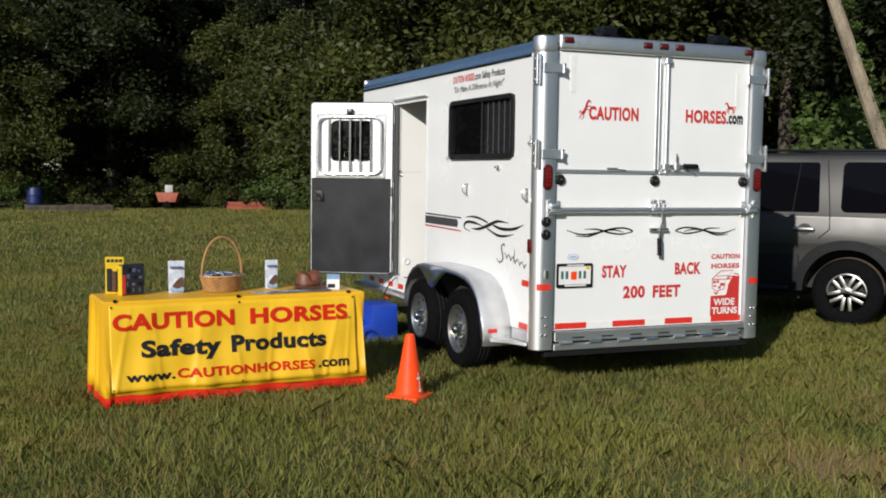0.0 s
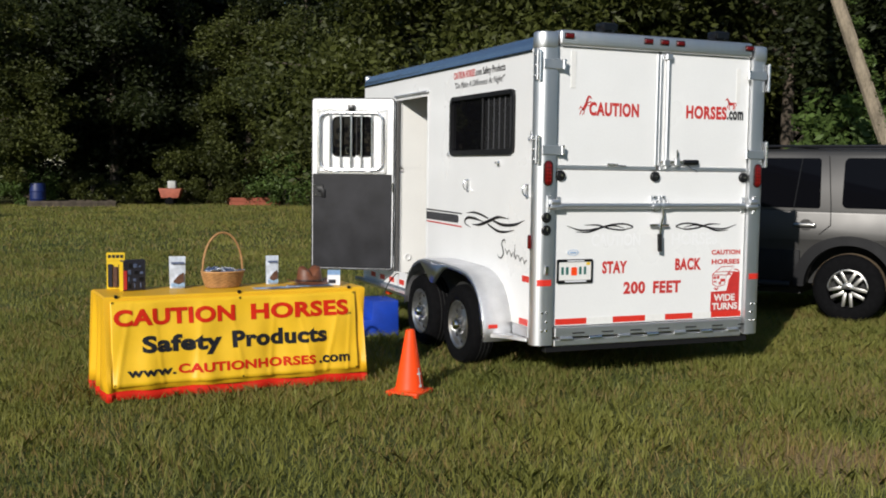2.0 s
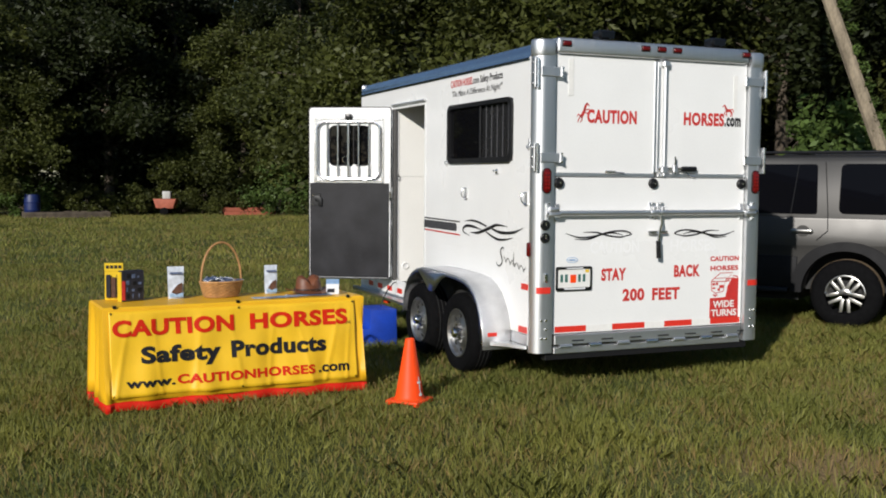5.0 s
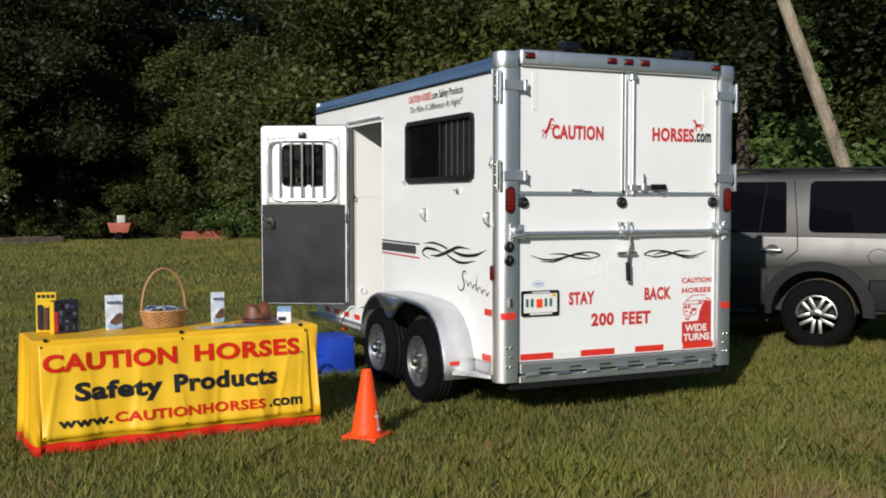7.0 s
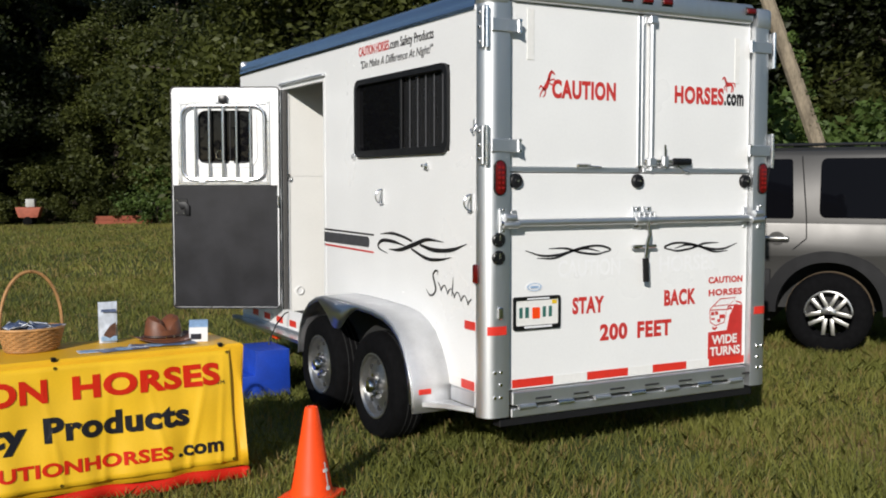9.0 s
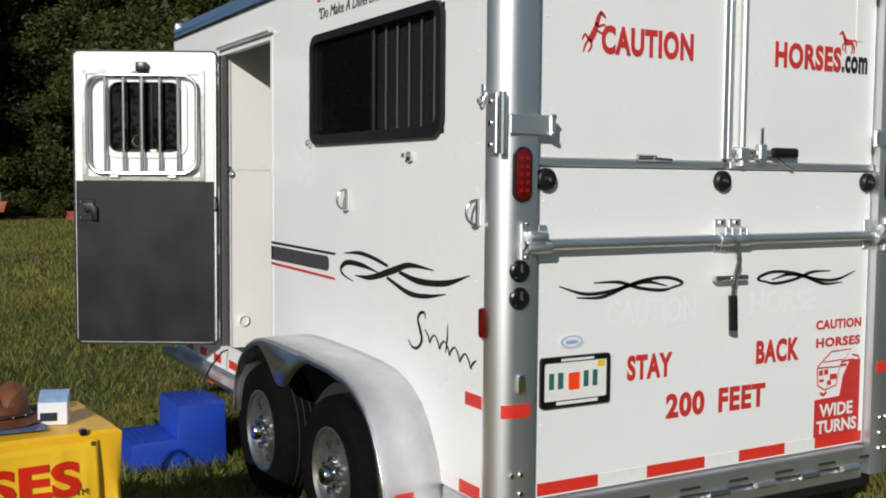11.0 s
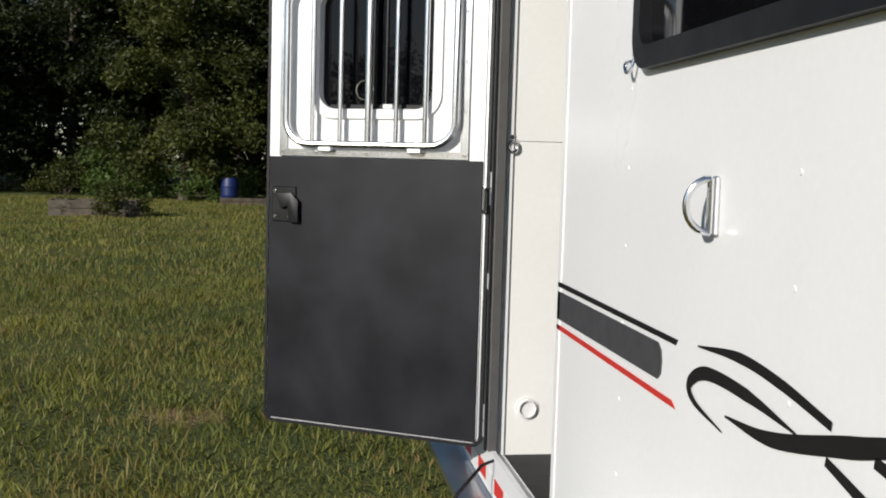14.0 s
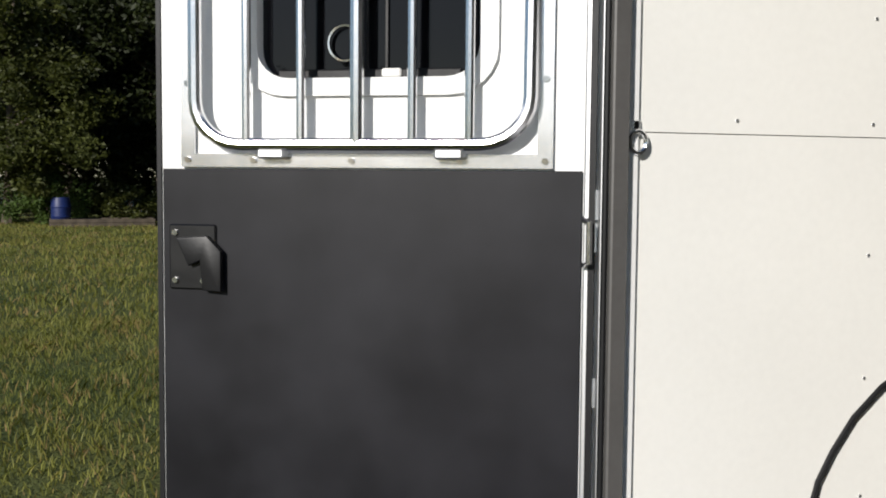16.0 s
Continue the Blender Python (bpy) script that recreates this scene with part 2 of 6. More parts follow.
def part(name, bm, mat, parent, label="", m=None, smooth=True):
    """One mesh under a thing or under a part, in its parent's own axes."""
    me = bm
    if isinstance(bm, bmesh.types.BMesh):
        me = bpy.data.meshes.new(name)
        bm.to_mesh(me)
        bm.free()
        if smooth:
            soften(me)
    if not me.materials:
        me.materials.append(mat)
    ob = new(name, me)
    ob.parent = parent
    if m:
        ob.matrix_basis = m
    return tagged(ob, label)


def bm_box(lo, hi, bevel=0.0, seg=1, bm=None):
    bm = bm or bmesh.new()
    r = bmesh.ops.create_cube(bm, size=1.0)
    c = [(a + b) / 2 for a, b in zip(lo, hi)]
    s = [abs(b - a) for a, b in zip(lo, hi)]
    bmesh.ops.scale(bm, vec=s, verts=r["verts"])
    bmesh.ops.translate(bm, vec=c, verts=r["verts"])
    if bevel:
        edges = list({e for v in r["verts"] for e in v.link_edges})
        bmesh.ops.bevel(bm, geom=edges, offset=bevel, segments=seg, affect="EDGES", profile=0.5)
    return bm


def bm_tube(points, radius, seg=8, closed=False, bm=None, taper=None):
    """A round tube along points."""
    bm = bm or bmesh.new()
    pts = [Vector(p) for p in points]
    n = len(pts)
    rings = []
    up = None
    for i, p in enumerate(pts):
        a = pts[(i - 1) % n] if closed or i else pts[0]
        b = pts[(i + 1) % n] if closed or i < n - 1 else pts[-1]
        d = (b - a).normalized()
        if up is None:
            up = d.orthogonal().normalized()
        up = (up - d * up.dot(d)).normalized()
        side = d.cross(up)
        r = radius * (taper[i] if taper else 1)
        rings.append([bm.verts.new(p + r * (math.cos(t) * up + math.sin(t) * side)) for t in (2 * math.pi * k / seg for k in range(seg))])
    for i in range(n if closed else n - 1):
        a, b = rings[i], rings[(i + 1) % n]
        off = 0
        if closed and i == n - 1:
            off = min(range(seg), key=lambda o: (a[0].co - b[o].co).length)
        for k in range(seg):
            bm.faces.new((a[k], a[(k + 1) % seg], b[(k + 1 + off) % seg], b[(k + off) % seg]))
    if not closed:
        bm.faces.new(rings[0][::-1])
        bm.faces.new(rings[-1])
    bmesh.ops.recalc_face_normals(bm, faces=bm.faces)
    return bm


def bm_cyl(center, radius, depth, axis="z", seg=24, bevel=0.0, r2=None, bm=None):
    bm = bm or bmesh.new()
    r = bmesh.ops.create_cone(bm, cap_ends=True, segments=seg, radius1=radius, radius2=radius if r2 is None else r2, depth=depth)
    rot = {"z": Matrix(), "x": Matrix.Rotation(radians(90), 4, "Y"), "y": Matrix.Rotation(radians(90), 4, "X")}[axis]
    if bevel:
        edges = [e for e in {e for v in r["verts"] for e in v.link_edges} if len(e.link_faces) == 2 and any(len(f.verts) > 4 for f in e.link_faces)]
        res = bmesh.ops.bevel(bm, geom=edges, offset=bevel, segments=2, affect="EDGES", profile=0.5)
        verts = list({v for v in bm.verts if v in r["verts"] or v in res["verts"]})
        verts = [v for v in verts if v.is_valid]
    else:
        verts = r["verts"]
    bmesh.ops.transform(bm, matrix=Matrix.Translation(center) @ rot, verts=verts)
    return bm


def bm_ring(profile, seg=32, bm=None, axis="x"):
    """Turns a profile of (radius, along) round an axis."""
    bm = bm or bmesh.new()
    rows = []
    for r, a in profile:
        row = []
        for k in range(seg):
            t = 2 * math.pi * k / seg
            c, s = r * math.cos(t), r * math.sin(t)
            row.append(bm.verts.new({"x": (a, c, s), "y": (c, a, s), "z": (c, s, a)}[axis]))
        rows.append(row)
    for a, b in zip(rows, rows[1:]):
        for k in range(seg):
            bm.faces.new((a[k], a[(k + 1) % seg], b[(k + 1) % seg], b[k]))
    bmesh.ops.remove_doubles(bm, verts=bm.verts, dist=1e-5)
    bmesh.ops.recalc_face_normals(bm, faces=bm.faces)
    return bm


def bm_prism(poly, axis, a, b, bm=None, bevel=0.0):
    """A polygon in the plane across an axis, drawn out from a to b along it. Its points are the other two coordinates in order."""
    bm = bm or bmesh.new()
    put = {"x": lambda p, v: (v, p[0], p[1]), "y": lambda p, v: (p[0], v, p[1]), "z": lambda p, v: (p[0], p[1], v)}[axis]
    lo, hi = [bm.verts.new(put(p, a)) for p in poly], [bm.verts.new(put(p, b)) for p in poly]
    caps = [bm.faces.new(lo), bm.faces.new(hi)]
    n = len(poly)
    faces = list(caps)
    for k in range(n):
        faces.append(bm.faces.new((lo[k], lo[(k + 1) % n], hi[(k + 1) % n], hi[k])))
    bmesh.ops.recalc_face_normals(bm, faces=faces)
    if bevel:
        edges = [e for f in caps for e in f.edges]
        bmesh.ops.bevel(bm, geom=list(set(edges)), offset=bevel, segments=2, affect="EDGES", profile=0.5)
    return bm


def rounded(x0, z0, x1, z1, r, n=6):
    """The outline of a rounded rectangle."""
    out = []
    for cx, cz, a in ((x1 - r, z1 - r, 0), (x0 + r, z1 - r, 90), (x0 + r, z0 + r, 180), (x1 - r, z0 + r, 270)):
        out += [(cx + r * math.cos(radians(a + 90 * k / n)), cz + r * math.sin(radians(a + 90 * k / n))) for k in range(n + 1)]
    return out


def bm_frame(outer, inner, axis, a, b, bm=None):
    """A flat frame between two outlines of as many points, drawn out from a to b."""
    bm = bm or bmesh.new()
    put = {"x": lambda p, v: (v, p[0], p[1]), "y": lambda p, v: (p[0], v, p[1]), "z": lambda p, v: (p[0], p[1], v)}[axis]
    rows = [[bm.verts.new(put(p, v)) for p in line] for line, v in ((outer, a), (outer, b), (inner, b), (inner, a))]
    n = len(outer)
    for i in range(4):
        p, q = rows[i], rows[(i + 1) % 4]
        for k in range(n):
            bm.faces.new((p[k], p[(k + 1) % n], q[(k + 1) % n], q[k]))
    bmesh.ops.recalc_face_normals(bm, faces=bm.faces)
    return bm


def text_mesh(body, width, height, bold=0.0, shear=0.0, spacing=1.0, depth=0.0008):
    """Lettering as a mesh in the xz plane, facing -y, from its lower left corner, at that width and height."""
    cu = bpy.data.curves.new("lettering", "FONT")
    cu.body, cu.offset, cu.shear, cu.extrude, cu.space_character = body, bold, shear, 0.01, spacing
    cu.resolution_u = 4
    ob = bpy.data.objects.new("lettering", cu)
    scene.collection.objects.link(ob)
    dg = bpy.context.evaluated_depsgraph_get()
    me = bpy.data.meshes.new_from_object(ob.evaluated_get(dg))
    bpy.data.objects.remove(ob)
    bpy.data.curves.remove(cu)
    me.materials.clear()
    co = np.empty(len(me.vertices) * 3)
    me.vertices.foreach_get("co", co)
    co = co.reshape(-1, 3)
    lo, hi = co.min(0), co.max(0)
    s = (co - lo) / (hi - lo)
    out = np.stack([s[:, 0] * width, -s[:, 2] * depth, s[:, 1] * height], 1)
    me.vertices.foreach_set("co", out.ravel())
    me.update()
    return me


def stroke(points, widths, n=10, plane=None):
    """A flat ribbon with tapered width along a smooth line through points, in the xz plane facing -y."""
    pts = [Vector((p[0], 0, p[1])) for p in points]
    line, ws = [], []
    ext = [pts[0] * 2 - pts[1]] + pts + [pts[-1] * 2 - pts[-2]]
    wext = [widths[0]] + list(widths) + [widths[-1]]
    for i in range(1, len(ext) - 2):
        p0, p1, p2, p3 = ext[i - 1 : i + 3]
        for k in range(n):
            t = k / n
            line.append(0.5 * ((2 * p1) + (p2 - p0) * t + (2 * p0 - 5 * p1 + 4 * p2 - p3) * t * t + (3 * p1 - p0 - 3 * p2 + p3) * t**3))
            ws.append(wext[i] * (1 - t) + wext[i + 1] * t)
    line.append(pts[-1])
    ws.append(widths[-1])
    bm = bmesh.new()
    last = None
    for i, p in enumerate(line):
        d = (line[min(i + 1, len(line) - 1)] - line[max(i - 1, 0)]).normalized()
        side = Vector((-d.z, 0, d.x)) * ws[i] / 2
        pair = (bm.verts.new(p + side), bm.verts.new(p - side))
        if last:
            bm.faces.new((last[0], last[1], pair[1], pair[0]))
        last = pair
    for f in bm.faces:
        if f.normal.y > 0:
            f.normal_flip()
    bmesh.ops.recalc_face_normals(bm, faces=bm.faces)
    for f in list(bm.faces):
        f.normal_update()
        if f.normal.y > 0:
            f.normal_flip()
    return bm


# ground
def ground_z(x, y):
    return 0.0


def build_ground():
    def axis(c):
        near = [c + 1.0 * k for k in range(-14, 15)]
        far = [20, 30, 45, 70, 120, 300, 900, 3500]
        return [c - d for d in far[::-1]] + near + [c + d for d in far]

    xs, ys = axis(4.0), axis(7.0)
    bm = bmesh.new()
    grid = [[bm.verts.new((x, y, ground_z(x, y) + (0.012 * noise.noise((x * 0.7, y * 0.7, 0)) if abs(x - 4) < 13 and abs(y - 7) < 13 and not (2.4 < x < 6.6 and 5.4 < y < 11.4) else 0))) for x in xs] for y in ys]
    for a, b in zip(grid, grid[1:]):
        for k in range(len(xs) - 1):
            bm.faces.new((a[k], a[k + 1], b[k + 1], b[k]))
    return solid("ground", bm, M_GROUND, label="mown green lawn with patches of bare soil", category="lawn", kind="structure")


ground = build_ground()

# ---- horse trailer ----
TW, TL = 2.15, 4.15
AXLES = (1.0, 1.89)
trailer = empty("horse_trailer", pose(3.5, 6.5, 0), "white aluminium two-horse trailer with open side door on grass", "trailer")


def on_side(y, z, out=0.002):
    """The pose of lettering on the trailer's side wall, from its left end."""
    return pose(-out, y, z, 0, 0, -90)


def on_rear(x, z, out=0.002):
    return pose(x, -out, z)


def build_shell():
    bm = bmesh.new()
    for y0, y1, z0, z1 in ((0.062, 0.36, 0.45, 2.59), (0.36, 1.64, 0.45, 1.80), (0.36, 1.64, 2.295, 2.59), (1.64, 2.23, 0.45, 2.59), (2.23, 3.06, 2.365, 2.59), (2.23, 3.06, 0.45, 0.585), (3.06, TL, 0.45, 2.59)):
        bm_box((0, y0, z0), (0.045, y1, z1), bm=bm)
    part("side_wall", bm, M_WHITE, trailer, "white painted side wall with window and door openings", smooth=False)
    part("far_side_wall", bm_box((TW - 0.045, 0.062, 0.45), (TW, TL, 2.59)), M_WHITE, trailer)
    part("front_wall", bm_box((0.045, TL - 0.045, 0.45), (TW - 0.045, TL, 2.59)), M_WHITE, trailer)
    part("floor", bm_box((0.045, 0.06, 0.50), (TW - 0.045, TL - 0.045, 0.58)), M_DARK, trailer)
    # domed roof skin
    bm = bmesh.new()
    prof = [(0.10 + (TW - 0.2) * k / 12, 2.702 + 0.035 * math.sin(math.pi * k / 12)) for k in range(13)]
    prof += [(x, z - 0.03) for x, z in prof[::-1]]
    bm_prism(prof, "y", 0.03, TL - 0.03, bm)
    part("roof", bm, M_ALU, trailer, "aluminium roof")
    for side in (0, 1):
        arc = [(0.105 - 0.108 * math.cos(a), 2.588 + 0.115 * math.sin(a)) for a in (math.pi / 2 * k / 8 for k in range(9))]
        prof = [(-0.006, 2.562), (-0.006, 2.584)] + arc + [(0.105, 2.66), (0.05, 2.562)]
        if side:
            prof = [(TW - x, z) for x, z in prof]
        part("roof_rail", bm_prism(prof, "y", 0.075, TL, None), M_ALU_POL, trailer, "polished curved aluminium roof rail")
    # nose cap of the rail
    part("front_rail", bm_box((0.01, TL, 2.565), (TW - 0.01, TL + 0.05, 2.70), 0.024, 4), M_ALU, trailer)
    # underframe
    part("side_rail", bm_box((-0.004, 0.062, 0.36), (0.07, 0.345, 0.448), 0.006), M_ALU, trailer)
    part("side_rail", bm_box((-0.004, 2.16, 0.36), (0.07, TL, 0.448), 0.006), M_ALU, trailer)
    part("side_rail", bm_box((TW - 0.07, 0.06, 0.36), (TW + 0.004, TL, 0.448), 0.006), M_ALU, trailer)
    for y in (0.35, 0.9, 1.5, 2.1, 2.8, 3.5):
        part("cross_member", bm_box((0.07, y, 0.37), (TW - 0.07, y + 0.06, 0.44)), M_ALU, trailer)
    for y in AXLES:
        part("axle", bm_cyl((TW / 2, y, 0.33), 0.04, TW - 0.3, "x"), M_BLACK, trailer)
    part("rear_sill", bm_prism([(-0.19, 0.345), (-0.004, 0.345), (-0.004, 0.075), (-0.02, 0.085), (-0.09, 0.24)], "z", 0.335, 0.360), M_ALU, trailer)
    part("running_board", bm_prism([(-0.11, 2.16), (-0.004, 2.16), (-0.004, 4.25), (-0.05, 4.30), (-0.11, 4.12)], "z", 0.40, 0.425), M_SKIRT, trailer, "polished aluminium running board")
    part("drawbar", bm_box((0.9, TL, 0.40), (1.25, TL + 1.1, 0.50), 0.01), M_ALU, trailer)


build_shell()


def build_posts():
    for side in (0, 1):
        out = [(0.0, 0.062), (-0.004, 0.052)] + [(0.076 - 0.08 * math.cos(a), 0.05 - 0.09 * math.sin(a)) for a in (math.pi / 2 * k / 8 for k in range(9))]
        out += [(0.14, -0.04), (0.158, -0.036), (0.160, 0.03), (0.05, 0.062)]
        if side:
            out = [(TW - x, y) for x, y in out]
        part("corner_post", bm_prism(out, "z", 0.315, 2.60), M_ALU, trailer, "rounded brushed aluminium corner post")
        # cast corner cap
        cap = [(x + (-0.008 if x < TW / 2 else 0.008), y - 0.006) for x, y in out]
        bm = bm_prism(cap, "z", 2.585, 2.715, bevel=0.02)
        part("corner_cap", bm, M_ALU, trailer, "dull cast aluminium corner cap")
    part("header", bm_box((0.175, -0.038, 2.615), (TW - 0.175, 0.12, 2.735), 0.02, 3), M_ALU, trailer, "aluminium header over the rear doors")
    for x in (0.25, 0.96, 1.11, 1.26, 1.94):
        lamp = part("marker_lamp", bm_box((x - 0.036, -0.058, 2.672), (x + 0.036, -0.036, 2.705), 0.008, 2), M_LENS, trailer, "small red marker lamp")
        part("lamp_base", bm_box((x - 0.042, -0.043, 2.664), (x + 0.042, -0.034, 2.712), 0.003), M_RUBBER, lamp)
    for x in (0.62, 1.68):
        foot = part("work_lamp", bm_box((x - 0.075, -0.02, 2.755), (x + 0.075, 0.09, 2.815), 0.016, 2), M_BLACK, trailer, "black loading lamp on the roof edge")
        part("lamp_face", bm_box((x - 0.06, -0.03, 2.752), (x + 0.06, -0.016, 2.80), 0.004), M_GLASS, foot)
        part("bracket", bm_box((x - 0.025, 0.0, 2.71), (x + 0.025, 0.05, 2.757)), M_BLACK, foot)
    for x in (0.088, TW - 0.088):
        oval = rounded(x - 0.032, 1.552, x + 0.032, 1.737, 0.032)
        lamp = part("tail_lamp", bm_prism(oval, "y", -0.058, -0.036, bevel=0.008), M_LENS, trailer, "oval red tail lamp")
        part("rubber_grommet", bm_frame(rounded(x - 0.037, 1.547, x + 0.037, 1.742, 0.037), oval, "y", -0.052, -0.036), M_RUBBER, lamp)
        for k in range(5):
            for j in (-1, 1):
                part("diode", bm_cyl((x + j * 0.012, -0.0585, 1.589 + k * 0.028), 0.008, 0.003, "y", 10), M_DIODE, lamp)


build_posts()


def strap_hinge(side, z0, z1, plate):
    def fx(x):
        return TW - x if side else x

    def box(a, b, bev=0.004):
        return bm_box((min(fx(a[0]), fx(b[0])), a[1], a[2]), (max(fx(a[0]), fx(b[0])), b[1], b[2]), bev)

    zc = (z0 + z1) / 2
    h = part("strap_hinge", box((0.03, -0.052, zc - 0.035), (0.205, -0.040, zc + 0.035)), M_ALU, trailer, "aluminium strap hinge")
    part("hinge_leaf", box((-0.013, -0.026, plate[0]), (-0.004, 0.030, plate[1])), M_ALU, h)
    part("hinge_barrel", bm_cyl((fx(0.004), -0.044, (plate[0] + plate[1]) / 2), 0.013, plate[1] - plate[0], "z", 12), M_ALU_POL, h)
    part("strap_end", box((0.195, -0.060, zc - 0.04), (0.222, -0.04, zc + 0.04), 0.006), M_ALU, h)
    for k in (0.15, 0.5, 0.85):
        z = plate[0] + (plate[1] - plate[0]) * k
        part("bolt", bm_cyl((fx(-0.016), 0.006, z), 0.009, 0.008, "x", 8), M_CHROME, h)
    for j in (-0.03, 0.03):
        part("bolt", bm_cyl((fx(0.208), -0.063, zc + j), 0.009, 0.008, "y", 8), M_CHROME, h)


for s in (0, 1):
    strap_hinge(s, 2.40, 2.54, (2.345, 2.57))
    strap_hinge(s, 1.75, 1.89, (1.715, 1.93))


def build_rear():
    doors = []
    for x0, x1 in ((0.166, 1.085), (1.115, TW - 0.166)):
        d = part("rear_door", bm_box((x0, 0.0, 1.707), (x1, 0.04, 2.612), 0.003), M_WHITE, trailer, "white upper rear door")
        part("edge_trim", bm_box((x0, -0.012, 1.677), (x1, 0.03, 1.706), 0.004), M_ALU, d)
        xe = x1 if x0 < 1 else x0
        part("edge_trim", bm_box((xe - 0.014, -0.010, 1.715), (xe + 0.014, -0.001, 2.60), 0.003), M_ALU, d)
        doors.append(d)
    part("cam_rod", bm_cyl((1.165, -0.022, 2.14), 0.016, 0.90, "z", 12), M_ALU, doors[1], "aluminium locking rod")
    for z in (2.58, 1.74):
        part("rod_guide", bm_box((1.135, -0.045, z - 0.025), (1.195, -0.001, z + 0.025), 0.006), M_ALU, doors[1])
    part("pull_strip", bm_box((0.29, -0.004, 2.30), (0.335, -0.001, 2.58), 0.001), M_WHITETAPE, doors[0])
    part("pull_strip", bm_box((1.85, -0.004, 2.24), (1.89, -0.001, 2.52), 0.001), M_WHITETAPE, doors[1])
    lt = part("door_latch", bm_box((1.14, -0.032, 1.752), (1.36, -0.018, 1.778), 0.004), M_CHROME, doors[1], "steel slide latch with black grip", pose(-0.025, 0, -0.02))
    part("grip", bm_box((1.355, -0.045, 1.745), (1.50, -0.014, 1.788), 0.012, 2), M_BLACK, lt)
    part("latch_pin", bm_tube([(1.29, -0.035, 1.72), (1.29, -0.035, 1.84), (1.285, -0.04, 1.865)], 0.007), M_CHROME, lt)
    part("latch_keeper", bm_box((1.27, -0.045, 1.735), (1.315, -0.012, 1.80), 0.006), M_ALU, lt)
    part("chain_tail", bm_tube([(1.40, -0.02, 1.742), (1.44, -0.022, 1.715), (1.49, -0.022, 1.70)], 0.005), M_CHROME, lt)
    kl = part("small_latch", bm_box((0.62, -0.03, 1.70), (0.72, -0.012, 1.728), 0.006), M_CHROME, doors[0])
    part("latch_pin", bm_tube([(0.70, -0.03, 1.712), (0.79, -0.028, 1.708)], 0.006), M_CHROME, kl)
    ramp = part("ramp", bm_box((0.166, 0.0, 0.455), (TW - 0.166, 0.05, 1.672), 0.003), M_WHITE, trailer, "white rear loading ramp, closed")
    for x in (0.212, 1.075, TW - 0.205):
        b = part("rubber_bumper", bm_ring([(0.0, -0.036), (0.014, -0.036), (0.018, -0.030), (0.034, -0.028), (0.041, -0.020), (0.042, -0.002), (0.0, -0.002)], 20, None, "y"), M_RUBBER, ramp, "round black rubber bumper", pose(x, 0, 1.628))
        part("screw", bm_cyl((0, -0.037, 0), 0.008, 0.006, "y", 8), M_CHROME, b)
    bar = part("locking_bar", bm_tube([(0.20, -0.045, 1.396), (TW - 0.20, -0.045, 1.396)], 0.021, 14), M_ALU, ramp, "round aluminium ramp locking bar")
    for x, sx in ((0.105, 1), (TW - 0.105, -1)):
        e = part("bar_keeper", bm_box((x - 0.024, -0.052, 1.325), (x + 0.024, -0.0405, 1.475), 0.004), M_ALU, bar, "aluminium keeper plate on the post")
        part("keeper_drum", bm_cyl((x + sx * 0.036, -0.068, 1.425), 0.021, 0.075, "x", 16, 0.005), M_ALU, e)
        part("keeper_drum", bm_cyl((x + sx * 0.042, -0.064, 1.386), 0.020, 0.105, "x", 16, 0.005), M_ALU, e)
        part("hex_bolt", bm_cyl((x - sx * 0.018, -0.066, 1.396), 0.015, 0.016, "x", 6), M_CHROME, e)
        part("rear_plate", bm_box((x + sx * 0.095 - 0.020, -0.014, 1.335), (x + sx * 0.095 + 0.020, -0.003, 1.465), 0.004), M_ALU, e)
        for z in (1.352, 1.470):
            part("plate_rivet", bm_cyl((x, -0.054, z), 0.007, 0.006, "y", 8), M_CHROME, e)
    for x in (1.07, 1.15):
        part("bar_bracket", bm_box((x - 0.024, -0.066, 1.372), (x - 0.012, -0.012, 1.446), 0.004), M_ALU, bar)
        part("bar_bracket", bm_box((x + 0.012, -0.066, 1.372), (x + 0.024, -0.012, 1.446), 0.004), M_ALU, bar)
        part("bar_collar", bm_cyl((x, -0.045, 1.396), 0.027, 0.085, "x", 16, 0.004), M_ALU, bar)
        part("bracket_bolt", bm_cyl((x, -0.014, 1.462), 0.008, 0.012, "y", 8), M_CHROME, bar)
        part("bracket_bolt", bm_cyl((x, -0.014, 1.358), 0.008, 0.012, "y", 8), M_CHROME, bar)
        part("bracket_plate", bm_box((x - 0.034, -0.012, 1.345), (x + 0.034, -0.003, 1.475), 0.004), M_ALU, bar)
    lev = part("ramp_lever", bm_tube([(1.115, -0.06, 1.40), (1.125, -0.065, 1.31), (1.11, -0.06, 1.25), (1.105, -0.055, 1.17)], 0.011, 8), M_CHROME, ramp, "steel lever with black grip")
    part("grip", bm_tube([(1.105, -0.055, 1.17), (1.112, -0.055, 1.03)], 0.019, 10), M_BLACK, lev)
    part("cross_latch", bm_box((1.02, -0.05, 1.228), (1.20, -0.02, 1.25), 0.006), M_CHROME, lev)
    # continuous bottom hinge
    part("hinge_beam", bm_box((0.185, -0.03, 0.372), (TW - 0.185, 0.05, 0.447), 0.006), M_ALU, trailer, "aluminium ramp hinge beam")
    part("lower_beam", bm_box((0.185, -0.02, 0.30), (TW - 0.185, 0.05, 0.352), 0.006), M_ALU, trailer)
    part("rear_cross_beam", bm_box((0.12, 0.0, 0.25), (TW - 0.1, 0.08, 0.30), 0.005), M_CLAD, trailer)
